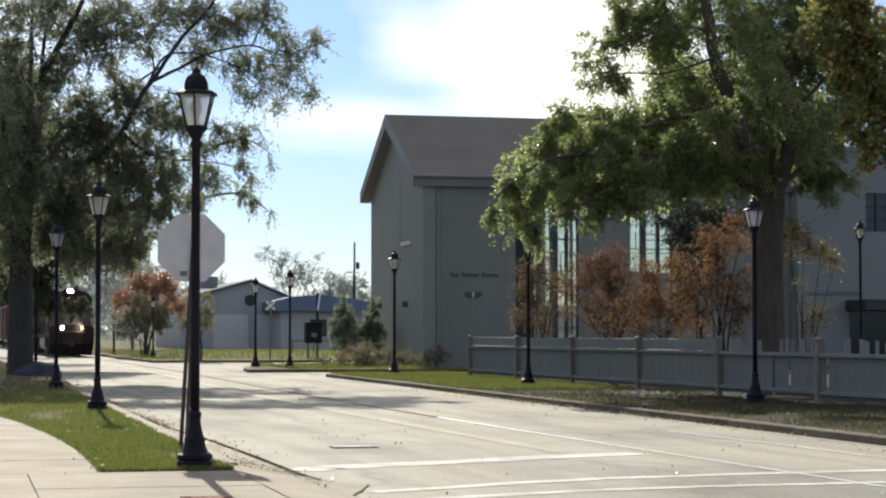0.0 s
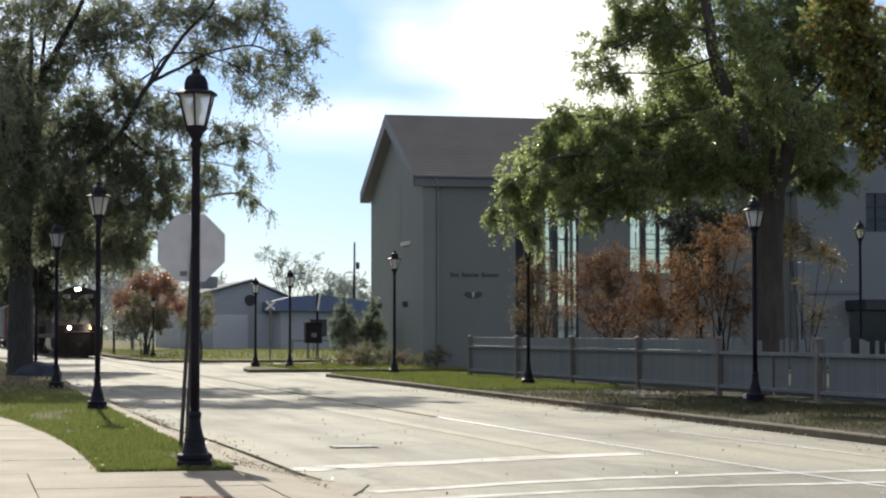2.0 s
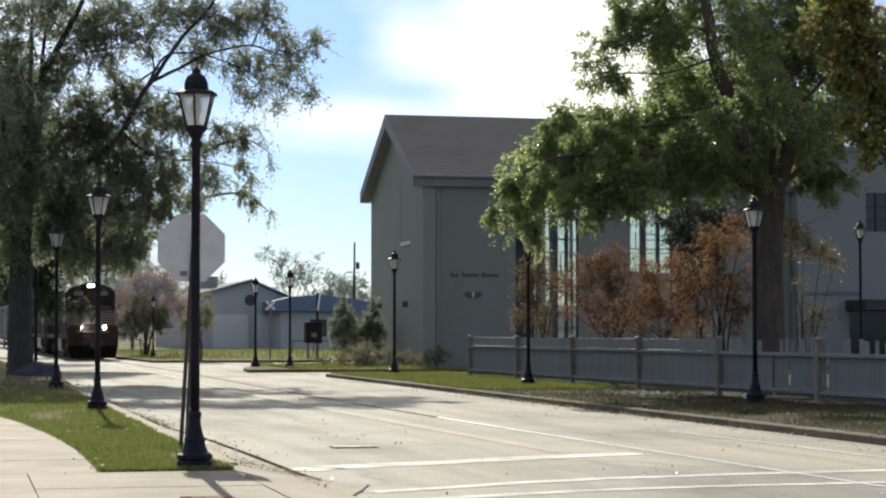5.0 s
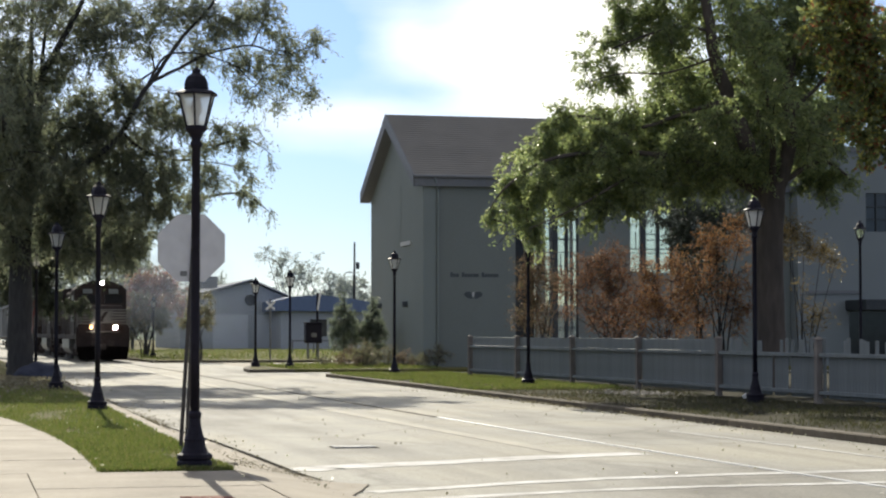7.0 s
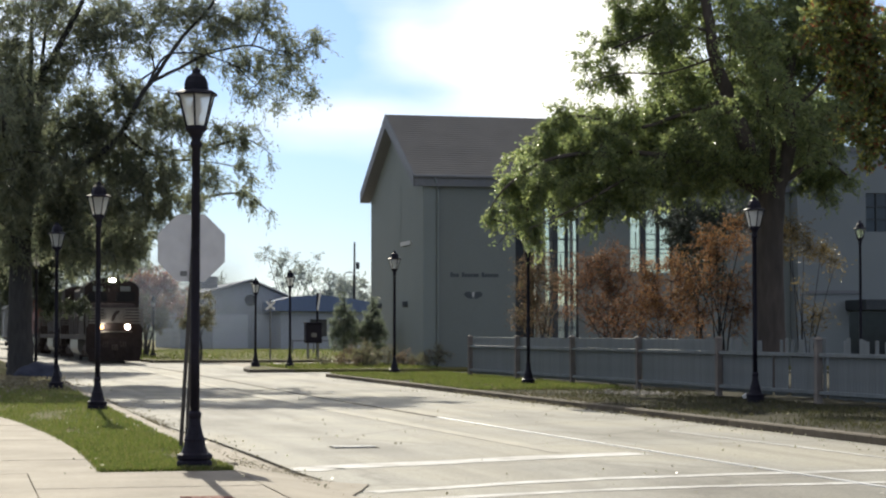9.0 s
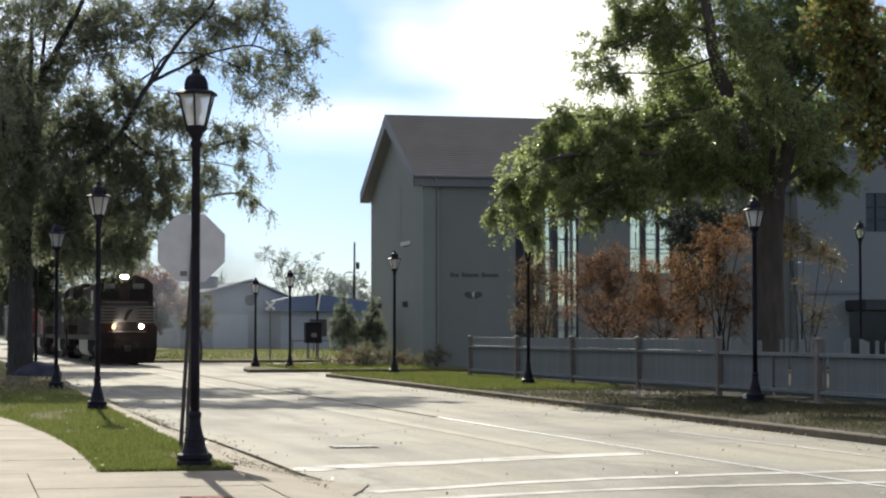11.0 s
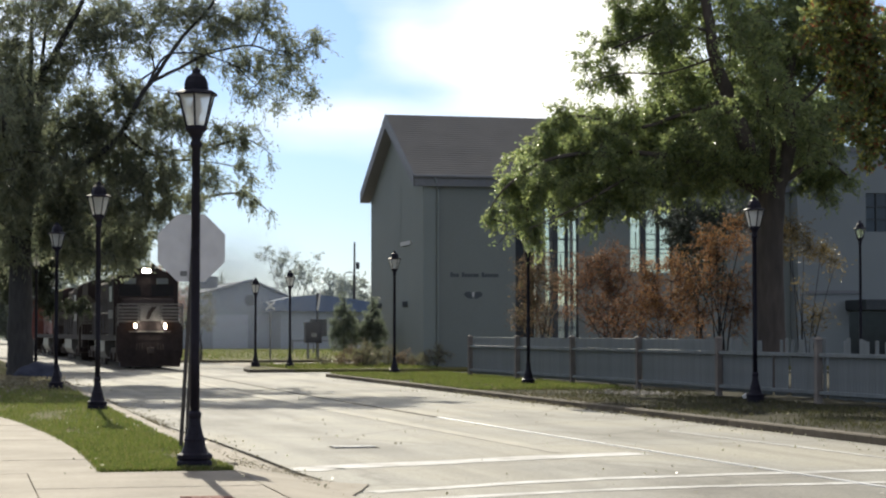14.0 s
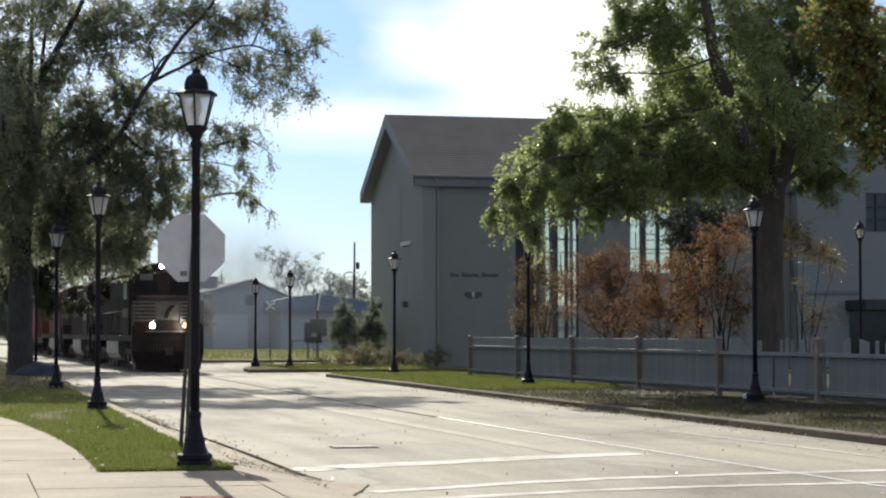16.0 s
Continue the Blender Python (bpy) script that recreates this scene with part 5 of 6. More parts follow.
    p.sprays([(-1.9, 0.6, 10.2, 0.51), (-1.0, 0, 10.1, 0.60), (0.1, 0.9, 9.9, 0.73), (-0.8, -0.8, 8.7, 0.59), (-2.6, 0.2, 8.6, 0.47), (-3.3, -0.2, 8.2, 0.34), (-2.1, 0.5, 7.9, 0.41), (0.4, -0.6, 10.2, 0.71), (1.4, 0.7, 9.3, 0.68),
              (-2.1, 0.1, 11.6, 1.11), (0.6, 0.7, 12.0, 1.30), (-4.0, 0, 11.4, 0.78)], 100, 0.42, leaf, loose=0.05)
    p.sprays([(-2.9, 0.8, 7.6, 0.41), (-4.1, 0, 7.4, 0.37), (-4.6, 0.9, 7.4, 0.38), (-6.0, -0.3, 7.3, 0.27), (-6.4, 0.2, 7.2, 0.23), (-5.6, -0.2, 6.8, 0.49), (-6.5, 0.4, 6.6, 0.34), (-4.8, -0.6, 6.5, 0.55), (-3.3, 0.7, 6.8, 0.56), (-2.2, 0.1, 6.8, 0.62), (-0.8, 0.7, 6.7, 0.57)],
             130, 0.42, leaf, loose=0.05)
    p.sprays([(0.1, 0.8, 7.4, 0.67), (-0.6, 0, 6.3, 0.47), (1.0, 0.9, 8.1, 0.68), (1.3, -0.8, 7.1, 0.60), (1.4, 0.2, 6.4, 0.42), (1.8, -0.2, 6.1, 0.29), (1.7, 0.2, 5.7, 0.24), (1.5, -0.4, 5.3, 0.13), (1.2, 0.4, 5.9, 0.26), (2.2, -0.3, 5.7, 0.14), (2.6, 0.7, 8.4, 0.65)],
             130, 0.40, leaf, loose=0.05)
    p.sprays([(-5.8, 0.2, 6.2, 0.50), (-4.9, 0, 5.8, 0.52), (-3.7, 0.4, 5.9, 0.41), (-7.0, -0.6, 5.7, 0.36), (-7.3, 0, 5.5, 0.27), (-6.8, -0.4, 5.2, 0.33), (-5.7, 0, 5.3, 0.31), (-5.1, -0.6, 5.1, 0.33), (-4.2, -0.2, 5.1, 0.22), (-3.0, 0.1, 6.0, 0.40), (-1.8, 0.5, 5.9, 0.47)],
             165, 0.38, leaf, 0.8, loose=0.05, spread=1.35)
    p.sprays([(-7.3, -0.3, 4.9, 0.25), (-7.9, -0.3, 4.8, 0.17), (-8.1, -0.4, 4.6, 0.09), (-7.9, -0.6, 3.9, 0.10), (-7.0, -0.6, 4.4, 0.20), (-6.6, -0.6, 4.7, 0.17), (-6.9, -0.8, 4.0, 0.09), (-5.5, -0.7, 4.6, 0.14), (-3.9, -0.4, 5.3, 0.16), (-6.1, -0.7, 4.8, 0.14), (-7.7, -0.6, 4.2, 0.08)],
             220, 0.36, leaf, 1.1, 6, 10, loose=0.05, spread=1.4)
    p.sprays([(-1.5, 3.3, 8.8, 0.99), (1.1, 3.3, 8.8, 1.18), (-2.5, 3.0, 7.1, 0.74), (0, 2.7, 6.6, 0.91), (-4.3, 2.5, 6.5, 0.64), (2.2, 2.8, 7.5, 0.84)], 75, 0.5, (0.13, 0.06))
    p.sprays([(-2.0, -1.2, 6.2, 0.45), (-3.2, -1.3, 6.5, 0.45), (-0.9, -1.0, 6.0, 0.35), (-4.3, -1.4, 5.8, 0.4), (-5.4, -1.2, 6.2, 0.35), (-6.4, -1.0, 5.6, 0.35), (-2.9, -0.9, 5.5, 0.3)], 105, 0.4, leaf, 0.8, loose=0.05)
    p.sprays([(-2.4, -2.6, 7.2, 0.5), (-1.1, -2.8, 7.6, 0.7), (-1.8, -2.8, 9.4, 0.75), (0.2, -2.2, 6.7, 0.46)], 70, 0.45, leaf)
    p.sprays([(1.95, 0.5, 10.1, 0.7), (2.6, 0.4, 9.2, 0.7), (2.2, 0.5, 11.2, 0.8), (3.4, 0.6, 10.0, 0.7), (3.2, 0.6, 8.3, 0.5)], 95, 0.42, leaf, loose=0.05)
    # far side and top of the crown, mostly unseen, added to shade the verge
    p.limb([(0.4, 4.0, 7.6), (-2.4, 6.0, 7.2), (-5.0, 6.0, 6.4)], 0.05, 0.02)
    p.sprays([(-5.0, 5.5, 6.5, 0.8), (-3.2, 6.5, 6.8, 0.9), (-1.0, 7.4, 7.0, 1.1), (2.0, 7.4, 7.5, 1.1), (4.0, 6.5, 8.0, 1.1), (-3.5, 5.0, 7.2, 0.9), (0.5, 5.5, 7.8, 1.0)], 55, 0.6, (0.16, 0.075))
    p.sprays([ (0.5, 1.0, 12.8, 1.3), (-2.0, 0.5, 12.2, 1.0), (2.6, 0.5, 12.2, 1.1)], 34, 0.6, (0.15, 0.07))
    p.finish(tree, M_TRUNK, M_GREENLEAF)


def small_tree(name, label, x, y, seed, stems, blobs, count, leaf, mat, spray=0.4, r=0.05, droop=0.2, per=10, group="", shell=0.3, loose=0.06, dense=0):
    """A small tree on several thin stems."""
    tree = thing(name, label, "tree", pose(x, y, 0), group)
    p = Plant(seed)
    top = max(b[2] for b in blobs)
    for k in range(stems):
        a = 2 * math.pi * k / stems + seed
        b = blobs[k % len(blobs)]
        p.limb([(0.08 * math.cos(a), 0.08 * math.sin(a), -0.1), (b[0] * 0.15 + 0.15 * math.cos(a), b[1] * 0.15 + 0.15 * math.sin(a), top * 0.3), (b[0], b[1], b[2])], r, r * 0.3, steps=4, sides=6)
    if dense:
        p.sprays(blobs, dense, spray, leaf, droop, 6, per, clump=0.1, loose=loose, spread=1.25)
    else:
        p.foliage(blobs, count, spray, leaf, droop, 6, per, shell=shell, loose=loose)
    p.finish(tree, M_FARBARK if mat is M_FAR else M_BARK, mat)
    return tree


def other_trees():
    autumn = thing("maple_tree", "tree turning red and yellow beside the green oak", "tree", pose(23.5, 44.0, 0))
    p = Plant(41)
    p.limb([(0, 0, -0.2), (0, 0, 3.0), (-0.3, 0, 5.6), (-0.5, 0, 9.5)], 0.2, 0.06, sides=10)
    p.limb([(-0.1, 0, 4.0), (-1.4, 0, 5.8), (-2.6, 0, 8.2)], 0.08, 0.02)
    p.limb([(0, 0, 3.6), (1.4, 0.5, 5.6), (2.2, 0.8, 7.6)], 0.09, 0.03)
    p.foliage([(-2.7, 0, 8.2, 0.6), (-3.1, 0, 6.7, 0.45), (-2.5, 0, 7.2, 0.6), (-2.5, 0, 6.3, 0.5), (-2.8, 0, 5.9, 0.35), (-1.6, 0, 7.2, 1.0), (-3.6, 0, 7.9, 0.4), (-3.2, 0, 8.9, 0.6), (-4.0, 0, 8.7, 0.5), (-2.9, 0.2, 7.7, 0.6), (-3.4, 0, 9.7, 0.7), (1.0, 0.4, 7.6, 1.2)], 240, 0.4, (0.13, 0.085), 0.4)
    p.finish(autumn, M_BARK, M_AUTUMN)
    airy = dict(spray=0.42, loose=0.10, per=11)
    small_tree("ornamental_tree", "dull rust-brown ornamental tree behind the fence", 19.62, 60.0, 51, 9,
               [(-0.1, 0.1, 3.8, 0.45), (-0.8, 0.3, 3.5, 0.49), (0.7, 0.2, 3.5, 0.49), (-0.2, -0.2, 3.1, 0.59), (-1.35, -0.1, 2.9, 0.45), (1.1, 0.3, 2.9, 0.42), (-0.6, -0.3, 2.3, 0.52), (0.5, 0.2, 2.3, 0.49), (-1.2, 0.2, 2.1, 0.31), (0.1, 0, 1.7, 0.35), (0.2, -0.1, 4.1, 0.25), (1.25, -0.2, 3.6, 0.32), (1.3, 0, 2.3, 0.35)],
               0, (0.08, 0.036), M_ORANGE, r=0.032, group="orange trees", dense=66, **airy)
    small_tree("ornamental_tree", "low bright orange ornamental tree behind the fence", 20.93, 58.5, 58, 7,
               [(0.1, 0.1, 3.1, 0.35), (-0.4, 0.3, 2.6, 0.42), (0.4, 0.2, 2.5, 0.38), (-0.2, -0.2, 2.1, 0.45), (-0.8, -0.1, 1.8, 0.31), (0.6, 0.3, 1.8, 0.28), (-0.3, -0.3, 1.5, 0.27), (-0.8, 0.2, 2.2, 0.21), (0.6, 0.2, 3.1, 0.24), (0.2, 0.1, 3.6, 0.28), (-0.5, 0.2, 3.3, 0.30)],
               0, (0.085, 0.042), M_BRIGHTORANGE, r=0.028, group="orange trees", dense=66, **airy)
    small_tree("ornamental_tree", "pale orange ornamental tree beside the oak trunk", 22.24, 57.6, 52, 8,
               [(0.2, 0.1, 4.7, 0.31), (-0.3, 0.3, 4.4, 0.38), (0.7, 0.2, 4.3, 0.35), (-0.2, -0.2, 3.9, 0.48), (-1.0, -0.1, 3.7, 0.34), (0.7, 0.3, 3.4, 0.42), (-0.5, -0.3, 3.1, 0.48), (0.3, 0.2, 2.6, 0.41), (0.8, 0.2, 2.2, 0.31), (-0.7, 0, 2.3, 0.31), (-0.2, -0.1, 2.0, 0.27), (-1.1, -0.2, 3.3, 0.24), (0.7, -0.2, 4.8, 0.24), (-1.3, 0, 4.1, 0.20), (0.5, 0, 1.8, 0.35), (0.9, 0.2, 2.7, 0.35), (-0.4, 0, 1.6, 0.30), (-1.0, 0.1, 2.8, 0.3)],
               0, (0.08, 0.038), M_BRIGHTORANGE, r=0.038, group="orange trees", dense=52, **airy)
    small_tree("ornamental_tree", "sparse brown and green young tree before the hall", 18.76, 65.2, 59, 6,
               [(0, 0.1, 3.8, 0.38), (-0.3, 0.3, 3.3, 0.38), (0.5, 0.2, 3.2, 0.38), (0.6, -0.2, 3.6, 0.30), (-0.2, -0.1, 2.6, 0.38), (0.5, 0.3, 2.4, 0.34), (-0.7, -0.3, 2.1, 0.30), (0.2, 0.2, 1.8, 0.26), (-0.4, 0.2, 4.0, 0.19)],
               0, (0.075, 0.036), M_BROWNLEAF, r=0.028, dense=95, **airy)
    small_tree("ornamental_tree", "sparse tan-leaved young tree before the wing", 24.26, 56.0, 53, 6,
               [(-0.4, 0.1, 4.5, 0.32), (0.1, 0.3, 4.2, 0.32), (0.6, 0.2, 3.9, 0.28), (0.9, -0.2, 3.7, 0.2), (-0.6, -0.1, 4.0, 0.28), (0, 0.3, 2.9, 0.10), (0, -0.3, 2.4, 0.17), (0.5, 0.2, 2.1, 0.20), (0.1, 0.2, 1.8, 0.20), (0.3, 0, 1.6, 0.15), (-0.5, -0.1, 1.8, 0.13), (-0.8, -0.2, 4.7, 0.17)],
               0, (0.08, 0.04), M_TAN, r=0.025, dense=85, **airy)
    small_tree("evergreen_tree", "dark evergreen behind the orange trees", 23.6, 63.0, 57, 4,
               [(-0.8, 0, 5.4, 1.0), (0, 0, 4.9, 1.1), (0.9, 0, 5.4, 0.9), (-0.5, 0, 4.2, 0.7), (0.3, 0, 3.4, 0.9)], 220, (0.10, 0.045), M_EVERGREEN, 0.4, 0.06)
    small_tree("red_tree", "small red autumn tree on the far lawn", 12.2, 138.0, 54, 5,
               [(0, 0, 4.4, 1.1), (-1.4, 0.3, 3.8, 0.9), (1.5, 0, 4.0, 1.0), (-0.7, 0, 5.0, 0.7), (1.0, 0.2, 5.1, 0.7), (0.2, -0.4, 3.3, 0.9), (2.2, 0, 3.2, 0.6)], 0, (0.16, 0.10), M_RED, 0.7, 0.10, dense=26, loose=0.12)
    small_tree("young_tree", "green and orange young tree beside the red one", 13.3, 116.0, 55, 3,
               [(0, 0, 3.1, 0.85), (-0.3, 0, 2.2, 0.8), (0.4, 0, 2.5, 0.55)], 45, (0.13, 0.08), M_SHRUB, 0.5, 0.05)
    small_tree("young_tree", "olive-green young tree under the red one", 11.6, 134.0, 56, 4,
               [(-1.0, 0, 2.3, 1.0), (0.6, 0, 2.5, 1.1), (0, 0, 3.1, 1.0)], 80, (0.15, 0.09), M_SHRUB, 0.5, 0.05)
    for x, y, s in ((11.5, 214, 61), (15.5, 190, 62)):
        small_tree("distant_tree", "haze-tinted greenish distant tree", x, y, s, 4, [(0, 0, 6, 2.6), (-2, 0, 4.6, 2.0), (2, 0, 5, 2.2), (0, 0, 3.4, 2.2)], 150, (0.3, 0.2), M_FAR, 1.0, 0.12, group="distant trees")
    small_tree("distant_tree", "thin haze-tinted tree with bare twigs behind the sheds", 34.0, 215, 63, 5,
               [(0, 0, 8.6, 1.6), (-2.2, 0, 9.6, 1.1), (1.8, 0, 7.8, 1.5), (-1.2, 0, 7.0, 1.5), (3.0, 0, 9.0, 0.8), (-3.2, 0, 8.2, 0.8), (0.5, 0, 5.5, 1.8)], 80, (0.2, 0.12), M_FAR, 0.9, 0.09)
    small_tree("distant_tree", "round haze-tinted tree behind the blue roof", 37.6, 208, 64, 4,
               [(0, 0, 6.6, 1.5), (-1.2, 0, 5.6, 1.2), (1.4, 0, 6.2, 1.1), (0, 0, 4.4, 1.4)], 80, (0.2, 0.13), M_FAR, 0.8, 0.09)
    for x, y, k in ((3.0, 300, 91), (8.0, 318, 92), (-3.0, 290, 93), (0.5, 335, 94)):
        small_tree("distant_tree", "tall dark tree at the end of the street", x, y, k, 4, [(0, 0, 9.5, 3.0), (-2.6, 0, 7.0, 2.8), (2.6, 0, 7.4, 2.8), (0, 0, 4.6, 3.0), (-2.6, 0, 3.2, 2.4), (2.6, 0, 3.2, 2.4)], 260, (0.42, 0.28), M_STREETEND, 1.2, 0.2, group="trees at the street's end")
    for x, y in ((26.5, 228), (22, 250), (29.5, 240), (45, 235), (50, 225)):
        small_tree("distant_tree", "haze-tinted distant tree on the horizon", x, y, int(x * 3), 3, [(0, 0, 5.8, 2.2), (-2, 0, 4.6, 1.8), (2, 0, 5, 1.8)], 80, (0.3, 0.2), M_FAR, 1.0, 0.1, group="distant trees")


def conifers():
    def one(x, y, h, seed):
        tree = thing("conifer", "small dark cone-shaped evergreen by the side street", "conifer", pose(x, y, 0), "evergreens")
        p = Plant(seed)
        p.limb([(0, 0, -0.1), (0, 0, h * 0.5), (0, 0, h * 0.95)], 0.06, 0.012, steps=4, sides=6)
        blobs = [(0.08 * math.sin(i * 2.3), 0.08 * math.cos(i * 2.3), h * (0.36 + 0.62 * i / 8), (1.0 - 0.92 * (i / 8) ** 1.1) * h * 0.215) for i in range(9)]
        p.foliage(blobs, 230, 0.24, (0.09, 0.03), -0.2, 6, 10, shell=0.6)
        p.finish(tree, M_BARK, M_CONIFER)
    one(18.0, 96.6, 3.55, 71)
    one(19.4, 96.8, 3.45, 72)


def shrubs():
    for i, (x, y, h, mat, nm) in enumerate(((17.0, 90.4, 0.9, M_REDSHRUB, "reddish"), (17.9, 91.0, 1.1, M_SHRUB, "brown-green"), (18.7, 90.0, 1.0, M_SHRUB, "brown-green"), (19.4, 89.2, 0.85, M_REDSHRUB, "reddish"),
                                            (20.0, 88.9, 0.75, M_SHRUB, "brown-green"), (20.6, 88.2, 1.15, M_SHRUB, "brown-green"), (16.3, 92.5, 0.6, M_SHRUB, "low brown-green"), (18.3, 92.4, 1.2, M_SHRUB, "brown-green"))):
        h *= 0.8
        bush = thing("shrub", f"{nm} rounded shrub bed plant by the hall", "shrub", pose(x, y, 0), "shrubs by the hall")
        p = Plant(80 + i)
        for k in range(6):
            a = k * 1.05
            p.limb([(0, 0, -0.05), (0.2 * math.cos(a), 0.2 * math.sin(a), h * 0.5), (0.4 * math.cos(a), 0.4 * math.sin(a), h * 0.8)], 0.015, 0.006, steps=3, sides=5)
        p.sprays([(0, 0, h * 0.66, h * 0.42), (-0.35, 0, h * 0.45, h * 0.36), (0.35, 0, h * 0.45, h * 0.36), (0.1, 0, h * 0.95, h * 0.2)], 95, 0.26, (0.065, 0.03), 0.0, 6, 8, loose=0.05, spread=1.15)
        p.finish(bush, M_BARK, mat)


street_tree()
street_tree_behind()
garden_tree()
other_trees()
conifers()
shrubs()


# ---- beyond the side street ----
def sheds():
    shed = thing("shed", "grey sheet-metal shed with a low gable and pale roller door", "shed")
    part("body", prism(bmesh.new(), [(20.6, 0), (31.2, 0), (31.2, 4.9), (27.5, 6.5), (20.6, 4.6)], "y", 197.0, 222.0), M_SHED, shed)
    for a, b in (((20.2, 4.58), (27.5, 6.62)), ((27.5, 6.62), (31.6, 4.85))):
        part("roof", prism(bmesh.new(), [a, b, (b[0], b[1] + 0.14), (a[0], a[1] + 0.14)], "y", 196.4, 222.4), M_SHED_ROOF, shed)
    part("roller_door", boxed(23.8, 27.2, 196.9, 196.998, 0, 3.3), M_SHED_DOOR, shed)
    part("side_door", boxed(28.0, 29.6, 196.92, 196.998, 0, 3.3), M_SHED_DOOR, shed)
    part("fan", rod(bmesh.new(), (27.4, 196.85, 4.7), (27.4, 196.999, 4.7), 0.55, sides=18), M_DARKFRAME, shed)
    part("vent_box", boxed(23.6, 25.2, 205, 206.4, 6.0, 7.2), M_TRIM, shed)
    for i in range(26):
        part("rib", boxed(20.7 + i * 0.4, 20.74 + i * 0.4, 196.96, 196.998, 3.4, 4.6), M_SHED, shed)
    hall = thing("hall", "long grey hall with a curved blue sheet roof", "hall")
    part("body", boxed(29.4, 60, 190.4, 215, 0, 4.2), M_SHED, hall)
    bm = bmesh.new()
    prism(bm, [(28.6, 4.5), (30.5, 4.95), (33, 5.12), (36, 4.8), (39, 4.25), (44, 3.6), (60, 3.4), (60, 3.2), (28.6, 3.6)], "y", 189.8, 216)
    part("roof", bm, M_BLUE, hall, "curved blue sheet roof")
    for x in (32.2, 35.4, 38.6):
        part("window", boxed(x, x + 1.6, 190.3, 190.398, 1.2, 2.8), M_DARKPANE, hall)
    cab = thing("signal_cabinet", "dark roadside cabinet with a pale plate", "cabinet", pose(20.3, 119.0, 0))
    part("body", boxed(-0.48, 0.48, -0.4, 0.4, 0.95, 2.1, bevel=0.04), M_BLACK, cab)
    for x in (-0.3, 0.3):
        part("leg", boxed(x - 0.06, x + 0.06, -0.06, 0.06, -0.2, 0.95), M_GALV, cab)
    part("plate", boxed(-0.16, 0.16, -0.43, -0.402, 1.3, 1.55), M_GALV, cab)
    part("roof", boxed(-0.52, 0.52, -0.48, 0.48, 2.1, 2.17, bevel=0.02), M_BLACK, cab)
    buck = thing("crossing_sign", "white crossed boards on a pale post", "crossing sign", pose(17.6, 118.0, 0))
    part("post", rod(bmesh.new(), (0, 0, -0.2), (0, 0, 3.5), 0.05), M_GALV, buck)
    for s in (-1, 1):
        bm = boxed(-0.36, 0.36, -0.08, -0.06, -0.06, 0.06)
        bmesh.ops.transform(bm, matrix=pose(0, 0.0 if s > 0 else -0.025, 3.15, 0, 42 * s, 0), verts=bm.verts)
        part("board", bm, M_WHITE, buck)
    gate = thing("crossing_gate", "raised railway gate arm on a dark mast", "crossing gate", pose(20.7, 119.8, 0))
    part("mast", rod(bmesh.new(), (0, 0, -0.2), (0, 0, 3.9), 0.07), M_BLACK, gate)
    bm = boxed(-0.05, 0.05, -0.12, -0.08, 2.9, 4.1)
    bmesh.ops.transform(bm, matrix=Matrix.Translation((0, 0, 2.9)) @ pose(0, 0, 0, 0, 8, 0) @ Matrix.Translation((0, 0, -2.9)), verts=bm.verts)
    part("arm", bm, M_WHITE, gate)
    far = thing("crossing_gate", "white gate arm lowered beside the street", "crossing gate", pose(10.9, 150.0, 0))
    part("mast", rod(bmesh.new(), (0, 0, -0.2), (0, 0, 2.6), 0.08), M_BLACK, far)
    for i in range(6):
        part("arm_section", boxed(-1.60 + i * 0.34, -1.60 + i * 0.34 + 0.30, -0.14, -0.09, 2.06 + 0.03 * i, 2.20 + 0.03 * i), M_WHITE, far)
    for x, y, h in ((38.3, 200.0, 10.6), (39.0, 204.0, 7.3)):
        pole = thing("utility_pole", "grey timber utility pole with fittings", "utility pole", pose(x, y, 0), "utility poles")
        part("pole", rod(bmesh.new(), (0, 0, -0.5), (0, 0, h), 0.14, 0.09), M_BARK, pole)
        if h > 9:
            part("crossarm", boxed(-0.9, 0.1, -0.05, 0.05, h - 3.1, h - 3.0), M_GALV, pole)
            part("transformer", turned(bmesh.new(), [(0.17, 0), (0.19, 0.1), (0.19, 0.62), (0.13, 0.7)], 12, (0.33, 0, h - 2.7)), M_DARKFRAME, pole)
        else:
            part("lamp_arm", rod(bmesh.new(), (0, 0, h - 1.8), (1.0, 0, h - 1.5), 0.04, sides=6), M_GALV, pole)
    low = thing("low_wall", "low pale rail fence before the sheds", "railing")
    for i in range(14):
        part("post", boxed(24 + i * 1.6, 24.1 + i * 1.6, 150, 150.1, -0.1, 1.0), M_GALV, low)
    part("rail", boxed(24, 45, 150.02, 150.08, 0.9, 1.0), M_GALV, low)
    heap = thing("covered_heap", "low dark heap under a bluish cover by the oak", "heap", pose(2.75, 72.3, 0))
    bm = bmesh.new()
    bmesh.ops.create_icosphere(bm, subdivisions=4, radius=1.0)
    for v in bm.verts:
        n = noise.noise(v.co * 1.6)
        v.co = Vector((v.co.x * 0.85, v.co.y * 0.9, v.co.z * 0.55)) * (1 + 0.28 * n)
    part("cover", bm, M_ROCK, heap, smooth=True)


sheds()


